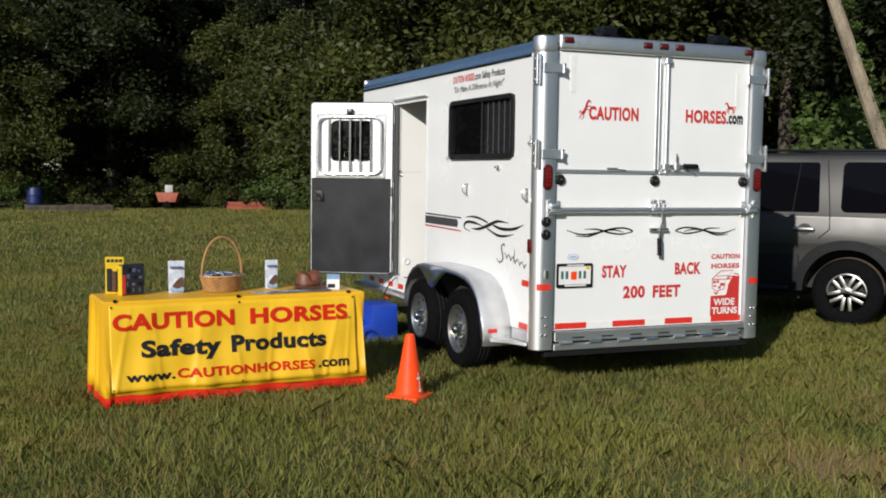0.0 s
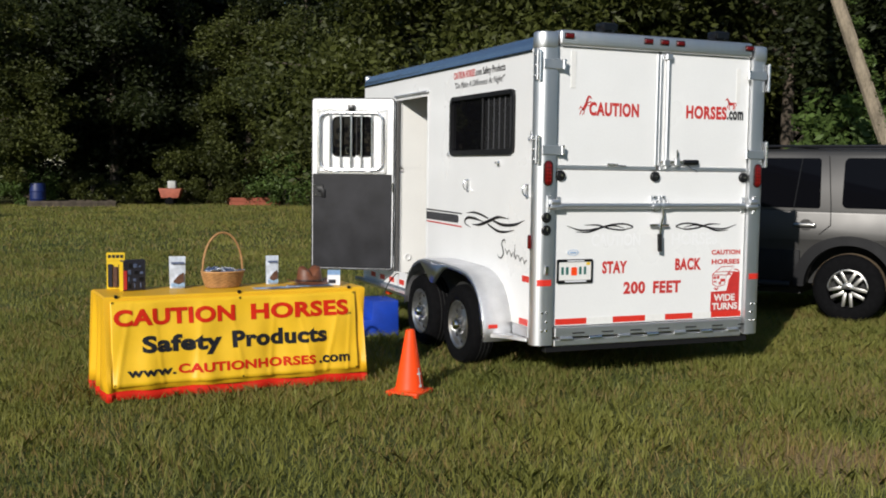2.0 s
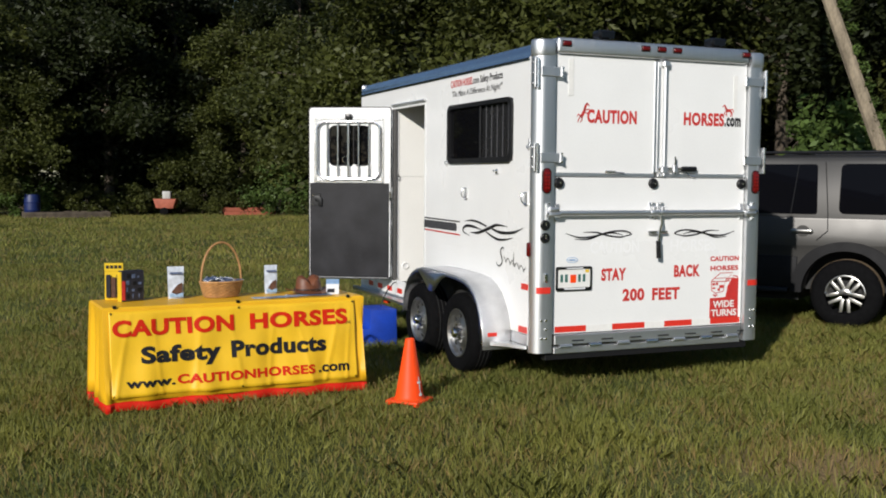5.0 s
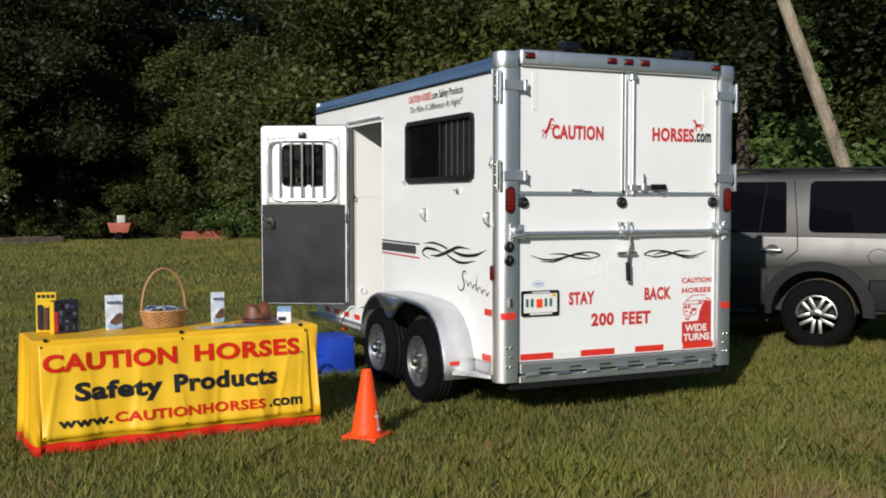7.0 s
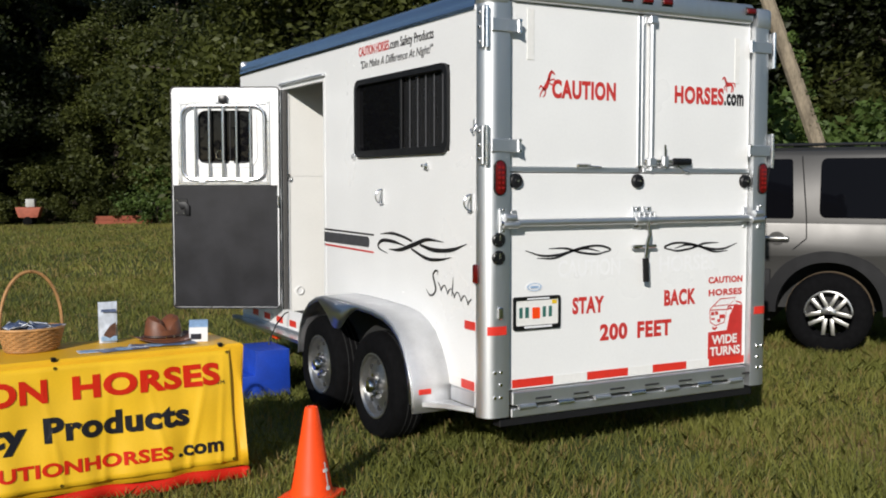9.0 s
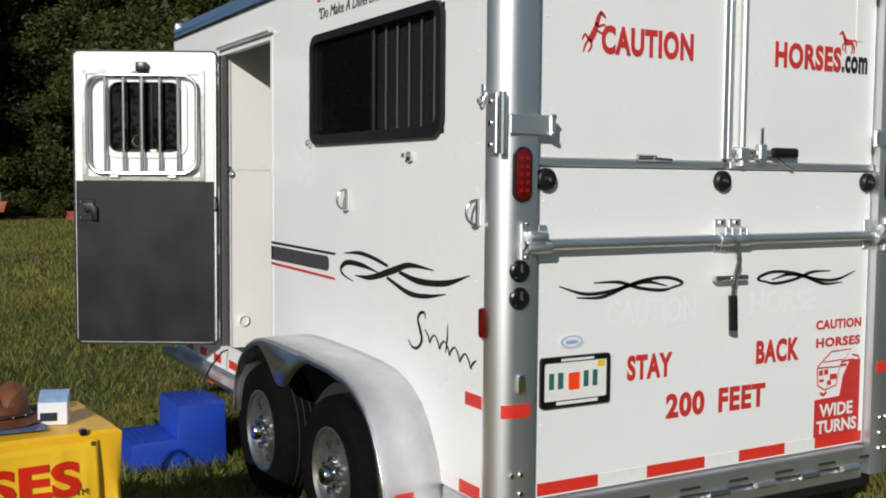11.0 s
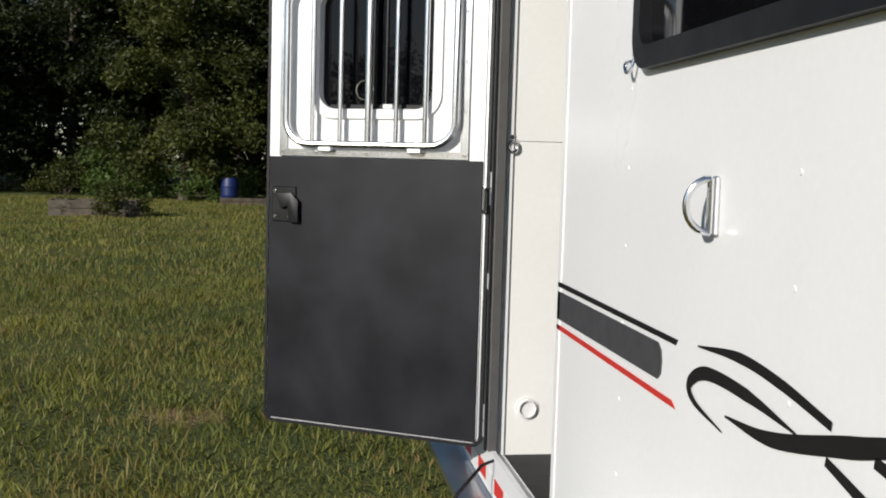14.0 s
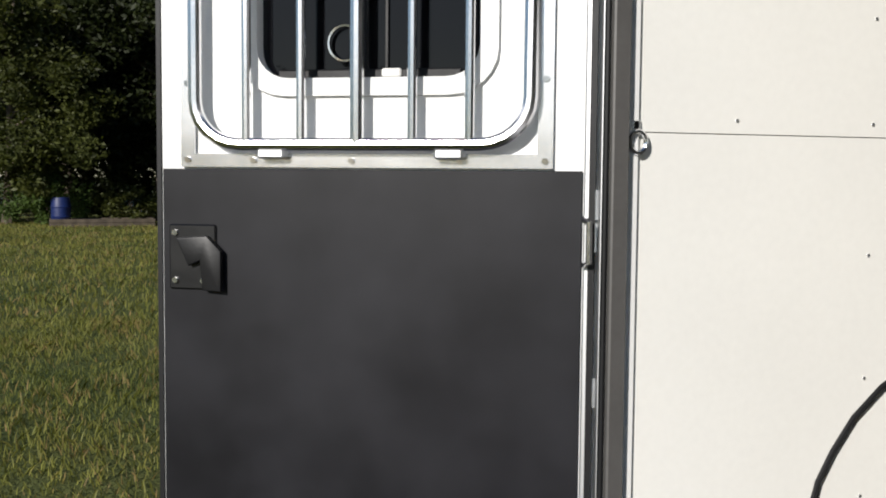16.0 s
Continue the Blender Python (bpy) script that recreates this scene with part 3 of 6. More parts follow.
    for k in range(7):
        x = 0.28 + k * 0.265
        part("hinge_knuckle", bm_tube([(x - 0.055, -0.034, 0.362), (x + 0.055, -0.034, 0.362)], 0.014, 10), M_ALU_POL if k % 2 else M_ALU, trailer)
        part("hinge_slot", bm_box((x + 0.06, -0.036, 0.395), (x + 0.165, -0.028, 0.405)), M_DARK, trailer)
    # reflective tape
    for x0, x1 in ((0.200, 0.48), (0.72, 1.025), (1.215, 1.485), (1.67, 1.972)):
        part("red_tape", bm_box((x0, -0.0035, 0.465), (x1, -0.0005, 0.512)), M_REDTAPE, ramp, smooth=False)
    for x0, x1 in ((0.48, 0.72), (1.025, 1.215), (1.485, 1.67)):
        part("white_tape", bm_box((x0, -0.0035, 0.465), (x1, -0.0005, 0.512)), M_WHITETAPE, ramp, smooth=False)
    arc = [(0.88 + (math.pi / 2 - 0.88) * k / 8) for k in range(9)]
    for side in (0, 1):
        band = [(0.076 - 0.0835 * math.cos(a), 0.05 - 0.0935 * math.sin(a)) for a in arc] + [(0.135, -0.0435), (0.135, -0.0405)] + [(0.076 - 0.0805 * math.cos(a), 0.05 - 0.0905 * math.sin(a)) for a in arc[::-1]]
        band = [(TW - x, y) for x, y in band] if side else band
        part("red_tape", bm_prism(band, "z", 0.778, 0.826), M_REDTAPE, trailer)
    # lettering
    put = [("CAUTION", 0.459, 2.094, 0.453, 0.107, M_RED), ("HORSES", 1.361, 2.10, 0.40, 0.107, M_RED), (".com", 1.765, 2.10, 0.165, 0.075, M_INK),
           ("STAY", 0.612, 0.856, 0.228, 0.10, M_RED), ("BACK", 1.30, 0.866, 0.254, 0.10, M_RED), ("200", 0.812, 0.687, 0.205, 0.10, M_RED), ("FEET", 1.093, 0.685, 0.266, 0.10, M_RED),
           ("CAUTION", 1.658, 0.987, 0.29, 0.042, M_RED), ("HORSES", 1.661, 0.908, 0.284, 0.042, M_RED)]
    for body, x, z, w, h, mat in put:
        part("lettering", text_mesh(body, w, h, 0.044, spacing=1.1), mat, doors[0] if x < 1 and z > 1.7 else doors[1] if z > 1.7 else ramp, m=on_rear(x, z))
    for body, x in (("CAUTION", 0.51), ("HORSES", 1.26)):
        part("faded_lettering", text_mesh(body, 0.45, 0.10, 0.02, depth=0.0001), M_GHOST, ramp, m=on_rear(x, 1.075, 0.0006))
    # turning warning sign
    sign = part("warning_decal", bm_prism([(1.667, 0.537), (1.955, 0.537), (1.955, 0.868), (1.885, 0.862), (1.845, 0.80), (1.825, 0.71), (1.667, 0.705)], "y", -0.003, -0.0005), M_RED, ramp, "red and white wide turns decal", pose(-0.004, 0, -0.026), smooth=False)
    for body, x, z, w in (("WIDE", 1.695, 0.625, 0.215), ("TURNS", 1.68, 0.552, 0.258)):
        part("lettering", text_mesh(body, w, 0.058, 0.03), M_WHITETAPE, sign, m=on_rear(x, z, 0.005))
    def outline(pts, w=0.007):
        part("decal_outline", stroke(pts, [w] * len(pts), 1), M_RED, sign, m=on_rear(0, 0, 0.0025), smooth=False)

    # two vehicles drawn in line above the red sweep
    outline([(1.678, 0.845), (1.682, 0.770), (1.725, 0.745), (1.800, 0.760), (1.822, 0.842), (1.678, 0.845)])
    outline([(1.678, 0.850), (1.765, 0.912), (1.895, 0.915), (1.822, 0.845)])
    outline([(1.715, 0.868), (1.840, 0.872)], 0.005)
    outline([(1.830, 0.862), (1.900, 0.868), (1.948, 0.858), (1.945, 0.878), (1.900, 0.890)], 0.009)
    outline([(1.828, 0.842), (1.850, 0.850), (1.865, 0.842)], 0.012)
    outline([(1.905, 0.852), (1.918, 0.858), (1.930, 0.852)], 0.012)
    outline([(1.700, 0.735), (1.720, 0.722), (1.740, 0.735)], 0.014)
    for cx, cz, hw, hh in ((1.702, 0.822, 0.012, 0.011), (1.735, 0.824, 0.012, 0.011), (1.782, 0.800, 0.022, 0.012), (1.755, 0.775, 0.012, 0.010), (1.706, 0.788, 0.014, 0.006)):
        part("decal_mark", bm_box((cx - hw, -0.003, cz - hh), (cx + hw, -0.001, cz + hh)), M_RED, sign, smooth=False)
    # plain red emblem shapes beside the words
    rearing = (([(0.402, 2.135), (0.422, 2.165), (0.438, 2.205)], 0.026), ([(0.434, 2.195), (0.444, 2.225), (0.455, 2.245)], 0.019), ([(0.450, 2.246), (0.464, 2.238), (0.477, 2.226)], 0.013),
               ([(0.408, 2.145), (0.413, 2.118), (0.397, 2.096)], 0.009), ([(0.398, 2.140), (0.384, 2.120), (0.376, 2.096)], 0.009), ([(0.440, 2.190), (0.472, 2.200), (0.480, 2.178)], 0.008), ([(0.436, 2.178), (0.466, 2.168), (0.484, 2.184)], 0.008), ([(0.400, 2.142), (0.383, 2.160), (0.370, 2.140)], 0.009))
    prancing = (([(1.776, 2.236), (1.802, 2.232), (1.830, 2.238)], 0.026), ([(1.784, 2.236), (1.774, 2.256), (1.766, 2.274)], 0.017), ([(1.768, 2.276), (1.757, 2.270), (1.745, 2.260)], 0.011),
                ([(1.778, 2.228), (1.764, 2.210), (1.776, 2.196)], 0.008), ([(1.786, 2.226), (1.784, 2.204), (1.789, 2.182)], 0.008), ([(1.824, 2.228), (1.829, 2.204), (1.822, 2.182)], 0.009), ([(1.832, 2.230), (1.841, 2.208), (1.838, 2.184)], 0.009), ([(1.832, 2.242), (1.849, 2.240), (1.856, 2.218)], 0.008))
    for strokes, owner in ((rearing, doors[0]), (prancing, doors[1])):
        for pts, w in strokes:
            part("emblem_stroke", stroke(pts, [w, w, w * 0.6], 4), M_RED, owner, m=on_rear(0, 0, 0.0025), smooth=False)
    # black ribbons
    for x0, sx in ((0.284, 1), (1.897, -1)):
        for pts in ([(0, 0.012), (0.12, -0.018), (0.25, -0.012), (0.40, 0.018), (0.52, 0.024), (0.60, 0.002), (0.54, -0.016)], [(0.08, -0.03), (0.2, -0.032), (0.32, 0.0), (0.42, 0.012), (0.52, -0.006)], [(0.16, 0.018), (0.28, 0.016), (0.38, -0.008), (0.50, -0.02), (0.57, -0.006)]):
            w = [0.004] + [0.013] * (len(pts) - 2) + [0.004]
            part("ribbon_graphic", stroke([(x0 + sx * a, 1.224 + b * 1.1) for a, b in pts], w, 6), M_INK, ramp, m=on_rear(0, 0, 0.0025), smooth=False)
    # plate, with plain bars for its writing
    plate = part("number_plate", bm_box((0.208, -0.010, 0.797), (0.512, -0.002, 0.972), 0.003), M_WHITETAPE, ramp, "white number plate in a black frame")
    part("plate_frame", bm_frame(rounded(0.202, 0.79, 0.518, 0.978, 0.012), rounded(0.215, 0.815, 0.505, 0.958, 0.008), "y", -0.016, -0.002), M_BLACK, plate)
    for x0, x1 in ((0.240, 0.262), (0.280, 0.304), (0.398, 0.420), (0.440, 0.462)):
        part("plain_bar", bm_box((x0, -0.0115, 0.858), (x1, -0.0095, 0.918)), M_TEAL, plate, smooth=False)
    part("plain_bar", bm_box((0.328, -0.0115, 0.852), (0.378, -0.0095, 0.915), 0.004), M_ORANGE, plate, smooth=False)
    part("plain_bar", bm_box((0.27, -0.0175, 0.80), (0.46, -0.0158, 0.812)), M_PAPER, plate, smooth=False)
    part("plain_bar", bm_box((0.29, -0.0175, 0.961), (0.44, -0.0158, 0.970)), M_PAPER, plate, smooth=False)
    part("sticker", bm_box((0.462, -0.0115, 0.93), (0.495, -0.0095, 0.952)), M_BOXY, plate, smooth=False)
    badge = part("oval_sticker", bm_cyl((0, 0, 0), 0.05, 0.002, "y", 28), M_PAPER, ramp, "pale oval sticker", pose(0.345, -0.003, 1.03) @ Matrix.Diagonal((1.15, 1, 0.52, 1)))
    part("sticker_print", bm_frame([(0.042 * math.cos(a), 0.042 * math.sin(a)) for a in (math.tau * k / 24 for k in range(24))], [(0.036 * math.cos(a), 0.036 * math.sin(a)) for a in (math.tau * k / 24 for k in range(24))], "y", -0.002, -0.0005), M_LTBLUE, badge)
    part("sticker_print", bm_box((-0.024, -0.002, -0.012), (0.024, -0.0005, 0.010), 0.004), M_LTBLUE, badge)
    # post fittings
    for z in (1.305, 1.207):
        d = part("round_vent", bm_ring([(0.0, -0.056), (0.034, -0.056), (0.040, -0.05), (0.040, -0.038), (0.0, -0.038)], 24, None, "y"), M_BLACK, trailer, "round black socket on the post", pose(0.082, 0, z))
        part("flap", bm_box((-0.005, -0.062, -0.004), (0.006, -0.055, 0.026), 0.002), M_CHROME, d)
        for j in (0.8, 2.4, 3.9, 5.5):
            part("screw", bm_cyl((0.033 * math.cos(j), -0.0565, 0.033 * math.sin(j)), 0.004, 0.004, "y", 6), M_CHROME, d)
    part("key_latch", bm_box((0.078, -0.058, 0.865), (0.108, -0.038, 0.932), 0.006), M_CHROME, trailer, "small steel catch")
    for z in (0.43, 0.50, 0.57):
        for x in (0.06, 0.10):
            if (z, x) != (0.50, 0.06):
                part("rivet", bm_cyl((x, -0.043, z), 0.009, 0.008, "y", 8), M_CHROME, trailer)
                part("rivet", bm_cyl((TW - x, -0.043, z), 0.009, 0.008, "y", 8), M_CHROME, trailer)


build_rear()


def build_side():
    # window
    fr = part("window_frame", bm_frame(rounded(0.352, 1.787, 1.648, 2.308, 0.07), rounded(0.392, 1.832, 1.608, 2.272, 0.045), "x", -0.022, 0.03), M_RUBBER, trailer, "black window frame with rounded corners")
    part("pane", bm_box((0.004, 0.98, 1.82), (0.010, 1.62, 2.285)), M_GLASS, fr, "dark sliding pane")
    part("pane", bm_box((0.022, 0.38, 1.82), (0.028, 1.02, 2.285)), M_SMOKE, fr, "smoked grey pane behind bars")
    part("pane_edge", bm_box((-0.002, 0.972, 1.825), (0.012, 0.996, 2.28), 0.003), M_RUBBER, fr)
    for k in range(5):
        y = 0.46 + k * 0.105
        part("window_bar", bm_tube([(0.012, y, 1.83), (0.012, y, 2.275)], 0.0045, 8), M_GREY, fr, "grey window bar")
    # stripes; coordinates along the wall run to the right from s = 0 at y = 1.5
    part("grey_stripe", bm_prism([(2.228, 1.19), (1.47, 1.187), (1.455, 1.20), (1.452, 1.225), (1.457, 1.245), (1.475, 1.258), (2.228, 1.263)], "x", -0.003, -0.0005), M_GREY, trailer, smooth=False)
    part("black_stripe", bm_prism([(2.228, 1.275), (1.385, 1.268), (1.375, 1.279), (2.228, 1.288)], "x", -0.003, -0.0005), M_INK, trailer, smooth=False)
    part("red_stripe", bm_prism([(2.228, 1.163), (1.375, 1.151), (1.395, 1.163), (2.228, 1.176)], "x", -0.003, -0.0005), M_RED, trailer, smooth=False)
    for pts, w in (
        ([(0.22, 1.285), (0.38, 1.297), (0.52, 1.287), (0.66, 1.264)], (0.003, 0.018, 0.018, 0.014)),
        ([(0.33, 1.163), (0.215, 1.185), (0.19, 1.214), (0.26, 1.245), (0.41, 1.245), (0.57, 1.228)], (0.003, 0.012, 0.022, 0.024, 0.022, 0.004)),
        ([(0.34, 1.192), (0.50, 1.20), (0.706, 1.25), (0.85, 1.285), (1.05, 1.283)], (0.004, 0.024, 0.030, 0.022, 0.003)),
        ([(0.76, 1.248), (0.93, 1.228), (1.14, 1.243), (1.31, 1.289)], (0.016, 0.026, 0.024, 0.003)),
        ([(0.65, 1.215), (0.84, 1.172), (0.99, 1.175), (1.14, 1.20)], (0.014, 0.022, 0.018, 0.003)),
    ):
        pts = [(0.19 + (a - 0.19) * 1.03, b - 0.014 * max(0.0, a - 0.3)) for a, b in pts]
        part("ribbon_graphic", stroke(pts, w, 8), M_INK, trailer, m=on_side(1.5, 0, 0.003), smooth=False)
    # maker's mark as plain strokes
    wave = [(1.005 + 0.0195 * k + 0.008 * math.sin(k * 1.571), 1.012 - 0.0032 * k + 0.021 * math.cos(k * 1.571)) for k in range(21)]
    for pts, w in (([(1.005, 1.075), (1.0, 1.098), (0.965, 1.093), (0.945, 1.065), (0.965, 1.025), (0.978, 0.985), (0.945, 0.952), (0.90, 0.948), (0.862, 0.975)], (0.004, 0.010, 0.013, 0.015, 0.018, 0.016, 0.012, 0.010, 0.005)), (wave, [0.006, 0.010] * 10 + [0.006]), ([(1.185, 1.075), (1.182, 1.02), (1.17, 0.965)], (0.004, 0.011, 0.006))):
        part("script_mark", stroke(pts, w, 6), M_INK, trailer, m=on_side(1.5, 0, 0.003), smooth=False)
    # lettering over the window
    for body, s, z, w, h, mat, sh, bo in (("CAUTION HORSES", 0.0, 2.465, 0.46, 0.062, M_RED, 0, 0.012), (".com Safety Products", 0.465, 2.447, 0.59, 0.08, M_INK, 0, 0.01), ("\"Do Make A Difference At Night!\"", 0.03, 2.365, 1.02, 0.07, M_GREY, 0.25, 0.0)):
        part("lettering", text_mesh(body, w, h, bo, sh), mat, trailer, m=on_side(1.602 - s, z, 0.0025))
    # rings and catches
    for y, z in ((1.23, 1.53), (0.092, 1.507)):
        r = part("tie_ring", bm_tube([(-0.014 - 0.038 * math.sin(a), 0.010 * math.sin(a), 0.045 * math.cos(a)) for a in (math.pi * k / 12 for k in range(13))], 0.006), M_CHROME, trailer, "steel tie ring", pose(0, y, z))
        part("ring_plate", bm_box((-0.008, -0.012, -0.05), (-0.001, 0.012, 0.05), 0.003), M_ALU, r)
        part("ring_bar", bm_tube([(-0.014, 0.0, -0.046), (-0.014, 0.0, 0.046)], 0.006), M_CHROME, r)
    c = part("window_catch", bm_box((-0.022, -0.016, -0.020), (-0.001, 0.016, 0.020), 0.007, 2), M_CHROME, trailer, "steel window catch", pose(0, 0.62, 1.716))
    part("knob", bm_cyl((-0.028, 0.012, 0.004), 0.010, 0.022, "y", 12), M_CHROME, c)
    for y, z in ((1.675, 1.83), (0.072, 1.935)):
        h = part("tie_hook", bm_tube([(-0.012 - 0.012 * math.sin(a), 0.018 * math.cos(a), -0.02 + 0.024 * math.sin(a * 2) * 0.4 - 0.02 * math.sin(a)) for a in (math.tau * k / 14 for k in range(14))], 0.004, closed=True), M_CHROME, trailer, "small steel ring", pose(0, y, z))
        part("ring_plate", bm_box((-0.008, -0.012, -0.01), (-0.001, 0.012, 0.03), 0.003), M_ALU, h)
    part("side_marker", bm_box((-0.028, 0.022, 1.06), (-0.003, 0.062, 1.17), 0.012, 2), M_LENS, trailer, "red side marker lamp")
    part("red_tape", bm_box((-0.003, 0.066, 0.795), (-0.0005, 0.182, 0.843)), M_REDTAPE, trailer, smooth=False)
    part("red_tape", bm_box((-0.003, 0.075, 0.455), (-0.0005, 0.22, 0.505)), M_REDTAPE, trailer, smooth=False)
    part("white_tape", bm_box((-0.003, 0.22, 0.455), (-0.0005, 0.40, 0.505)), M_WHITETAPE, trailer, smooth=False)
    for k in range(6):
        y = 2.22 + 0.3 * k
        part("red_tape", bm_box((-0.003, y, 0.475), (-0.0005, y + 0.15, 0.525)), M_REDTAPE, trailer, smooth=False)
        part("white_tape", bm_box((-0.003, y + 0.15, 0.475), (-0.0005, y + 0.30, 0.525)), M_WHITETAPE, trailer, smooth=False)
    part("amber_marker", bm_box((-0.05, 3.16, 0.345), (-0.004, 3.25, 0.378), 0.006), M_ORANGE, trailer, "orange side marker")


build_side()

# fender and wheels
TOPLINE = [(0.345, 0.30), (0.35, 0.42), (0.37, 0.50), (0.41, 0.58), (0.46, 0.66), (0.53, 0.735), (0.62, 0.79), (0.73, 0.825), (0.9, 0.845), (1.2, 0.856), (1.5, 0.858), (1.68, 0.853), (1.82, 0.83), (1.94, 0.785), (2.04, 0.71), (2.10, 0.62), (2.14, 0.52), (2.15, 0.40)]
FX = -0.25


def build_fender():
    bm = bmesh.new()
    rows = []
    for x, dz in ((0.02, 0.004), (FX + 0.03, 0.004), (FX + 0.009, 0.0), (FX, -0.012)):
        row = []
        for k, (y, z) in enumerate(TOPLINE):
            a, b = TOPLINE[max(0, k - 1)], TOPLINE[min(len(TOPLINE) - 1, k + 1)]
            n = Vector((-(b[1] - a[1]), b[0] - a[0])).normalized()
            row.append(bm.verts.new((x, y + n.x * dz, z + n.y * dz)))
        rows.append(row)
    for a, b in zip(rows, rows[1:]):
        for k in range(len(TOPLINE) - 1):
            bm.faces.new((a[k], a[k + 1], b[k + 1], b[k]))
    bmesh.ops.recalc_face_normals(bm, faces=bm.faces)
    f = part("fender", bm, M_FENDER, trailer, "aluminium tandem wheel fender")
    f.modifiers.new("thick", "SOLIDIFY").thickness = 0.004

    inside = [(min(2.12, max(0.40, y)), z - 0.03) for y, z in TOPLINE]
    # dark sheet over the wall, standing in for the shade under the fender
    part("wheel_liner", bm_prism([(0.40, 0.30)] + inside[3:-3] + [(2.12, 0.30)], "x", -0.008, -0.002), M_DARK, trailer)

    # outer skirt with two arches
    def top(y):
        for (a, za), (b, zb) in zip(TOPLINE, TOPLINE[1:]):
            if a <= y <= b:
                return za + (zb - za) * (y - a) / (b - a)
        return 0.4

    def low(y):
        mid = y - sum(AXLES) / 2
        inner = AXLES[0] < y < AXLES[1]
        r = 0.475 if inner else 0.60
        out = max(0.35 + math.sqrt(max(0.0, r * r - (y - c) ** 2)) for c in AXLES)
        if inner:
            lobe = 0.655 + 1.1 * mid * mid
            out = 0.5 * (out + lobe + math.sqrt((out - lobe) ** 2 + 0.0012))
        return min(out, top(y) - 0.034)

    bm = bmesh.new()
    last = None
    n = 120
    for k in range(n + 1):
        y = 0.347 + (2.148 - 0.347) * k / n
        pair = (bm.verts.new((FX, y, top(y) - 0.012)), bm.verts.new((FX, y, low(y))))
        if last:
            bm.faces.new((last[0], last[1], pair[1], pair[0]))
        last = pair
    bmesh.ops.recalc_face_normals(bm, faces=bm.faces)
    sk = part("skirt", bm, M_SKIRT, f, "aluminium skirt with two wheel arches")
    sk.modifiers.new("thick", "SOLIDIFY").thickness = 0.004
    part("rear_reflector", bm_box((-0.21, 0.338, 0.405), (-0.13, 0.347, 0.436), 0.003), M_REDTAPE, f)


build_fender()


def build_trailer_wheel(y):
    w = part("wheel", bm_ring([(0.205, 0.0), (0.225, -0.012), (0.27, -0.018), (0.315, -0.008), (0.335, 0.02), (0.342, 0.05), (0.342, 0.16), (0.33, 0.19), (0.27, 0.21), (0.205, 0.20)], 48), M_TYRE, trailer, "black trailer tyre on a silver steel wheel", pose(-0.185, y, 0.345))
    for k in range(3):
        part("tread_groove", bm_ring([(0.3435, 0.07 + 0.035 * k), (0.3435, 0.076 + 0.035 * k), (0.336, 0.076 + 0.035 * k), (0.336, 0.07 + 0.035 * k)], 40), M_DARK, w)
    rim = part("rim", bm_ring([(0.207, 0.005), (0.207, -0.004), (0.198, -0.006), (0.186, 0.006), (0.18, 0.045), (0.165, 0.05), (0.13, 0.035), (0.085, 0.02), (0.075, 0.03), (0.0, 0.03)], 40), M_STEELRIM, w, "silver steel rim")
    for k in range(8):
        a = math.tau * k / 8
        part("rim_slot", bm_cyl((0.036, 0.145 * math.cos(a), 0.145 * math.sin(a)), 0.018, 0.012, "x", 12), M_DARK, rim)
    part("hub", bm_ring([(0.045, 0.03), (0.045, -0.03), (0.036, -0.045), (0.0, -0.05)], 20), M_CHROME, rim, "chrome hub cap")
    for k in range(6):
        a = math.tau * (k + 0.5) / 6
        part("wheel_nut", bm_cyl((0.008, 0.068 * math.cos(a), 0.068 * math.sin(a)), 0.012, 0.04, "x", 8), M_CHROME, rim)


for wy in AXLES:
    build_trailer_wheel(wy)
# dark panel added for the shade behind the trailer's wheels
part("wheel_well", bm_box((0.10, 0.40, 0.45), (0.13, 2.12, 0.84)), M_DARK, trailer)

# side door, swung open
DR = pose(-0.05, 3.085, 0.009, 0, 0, -29.5)


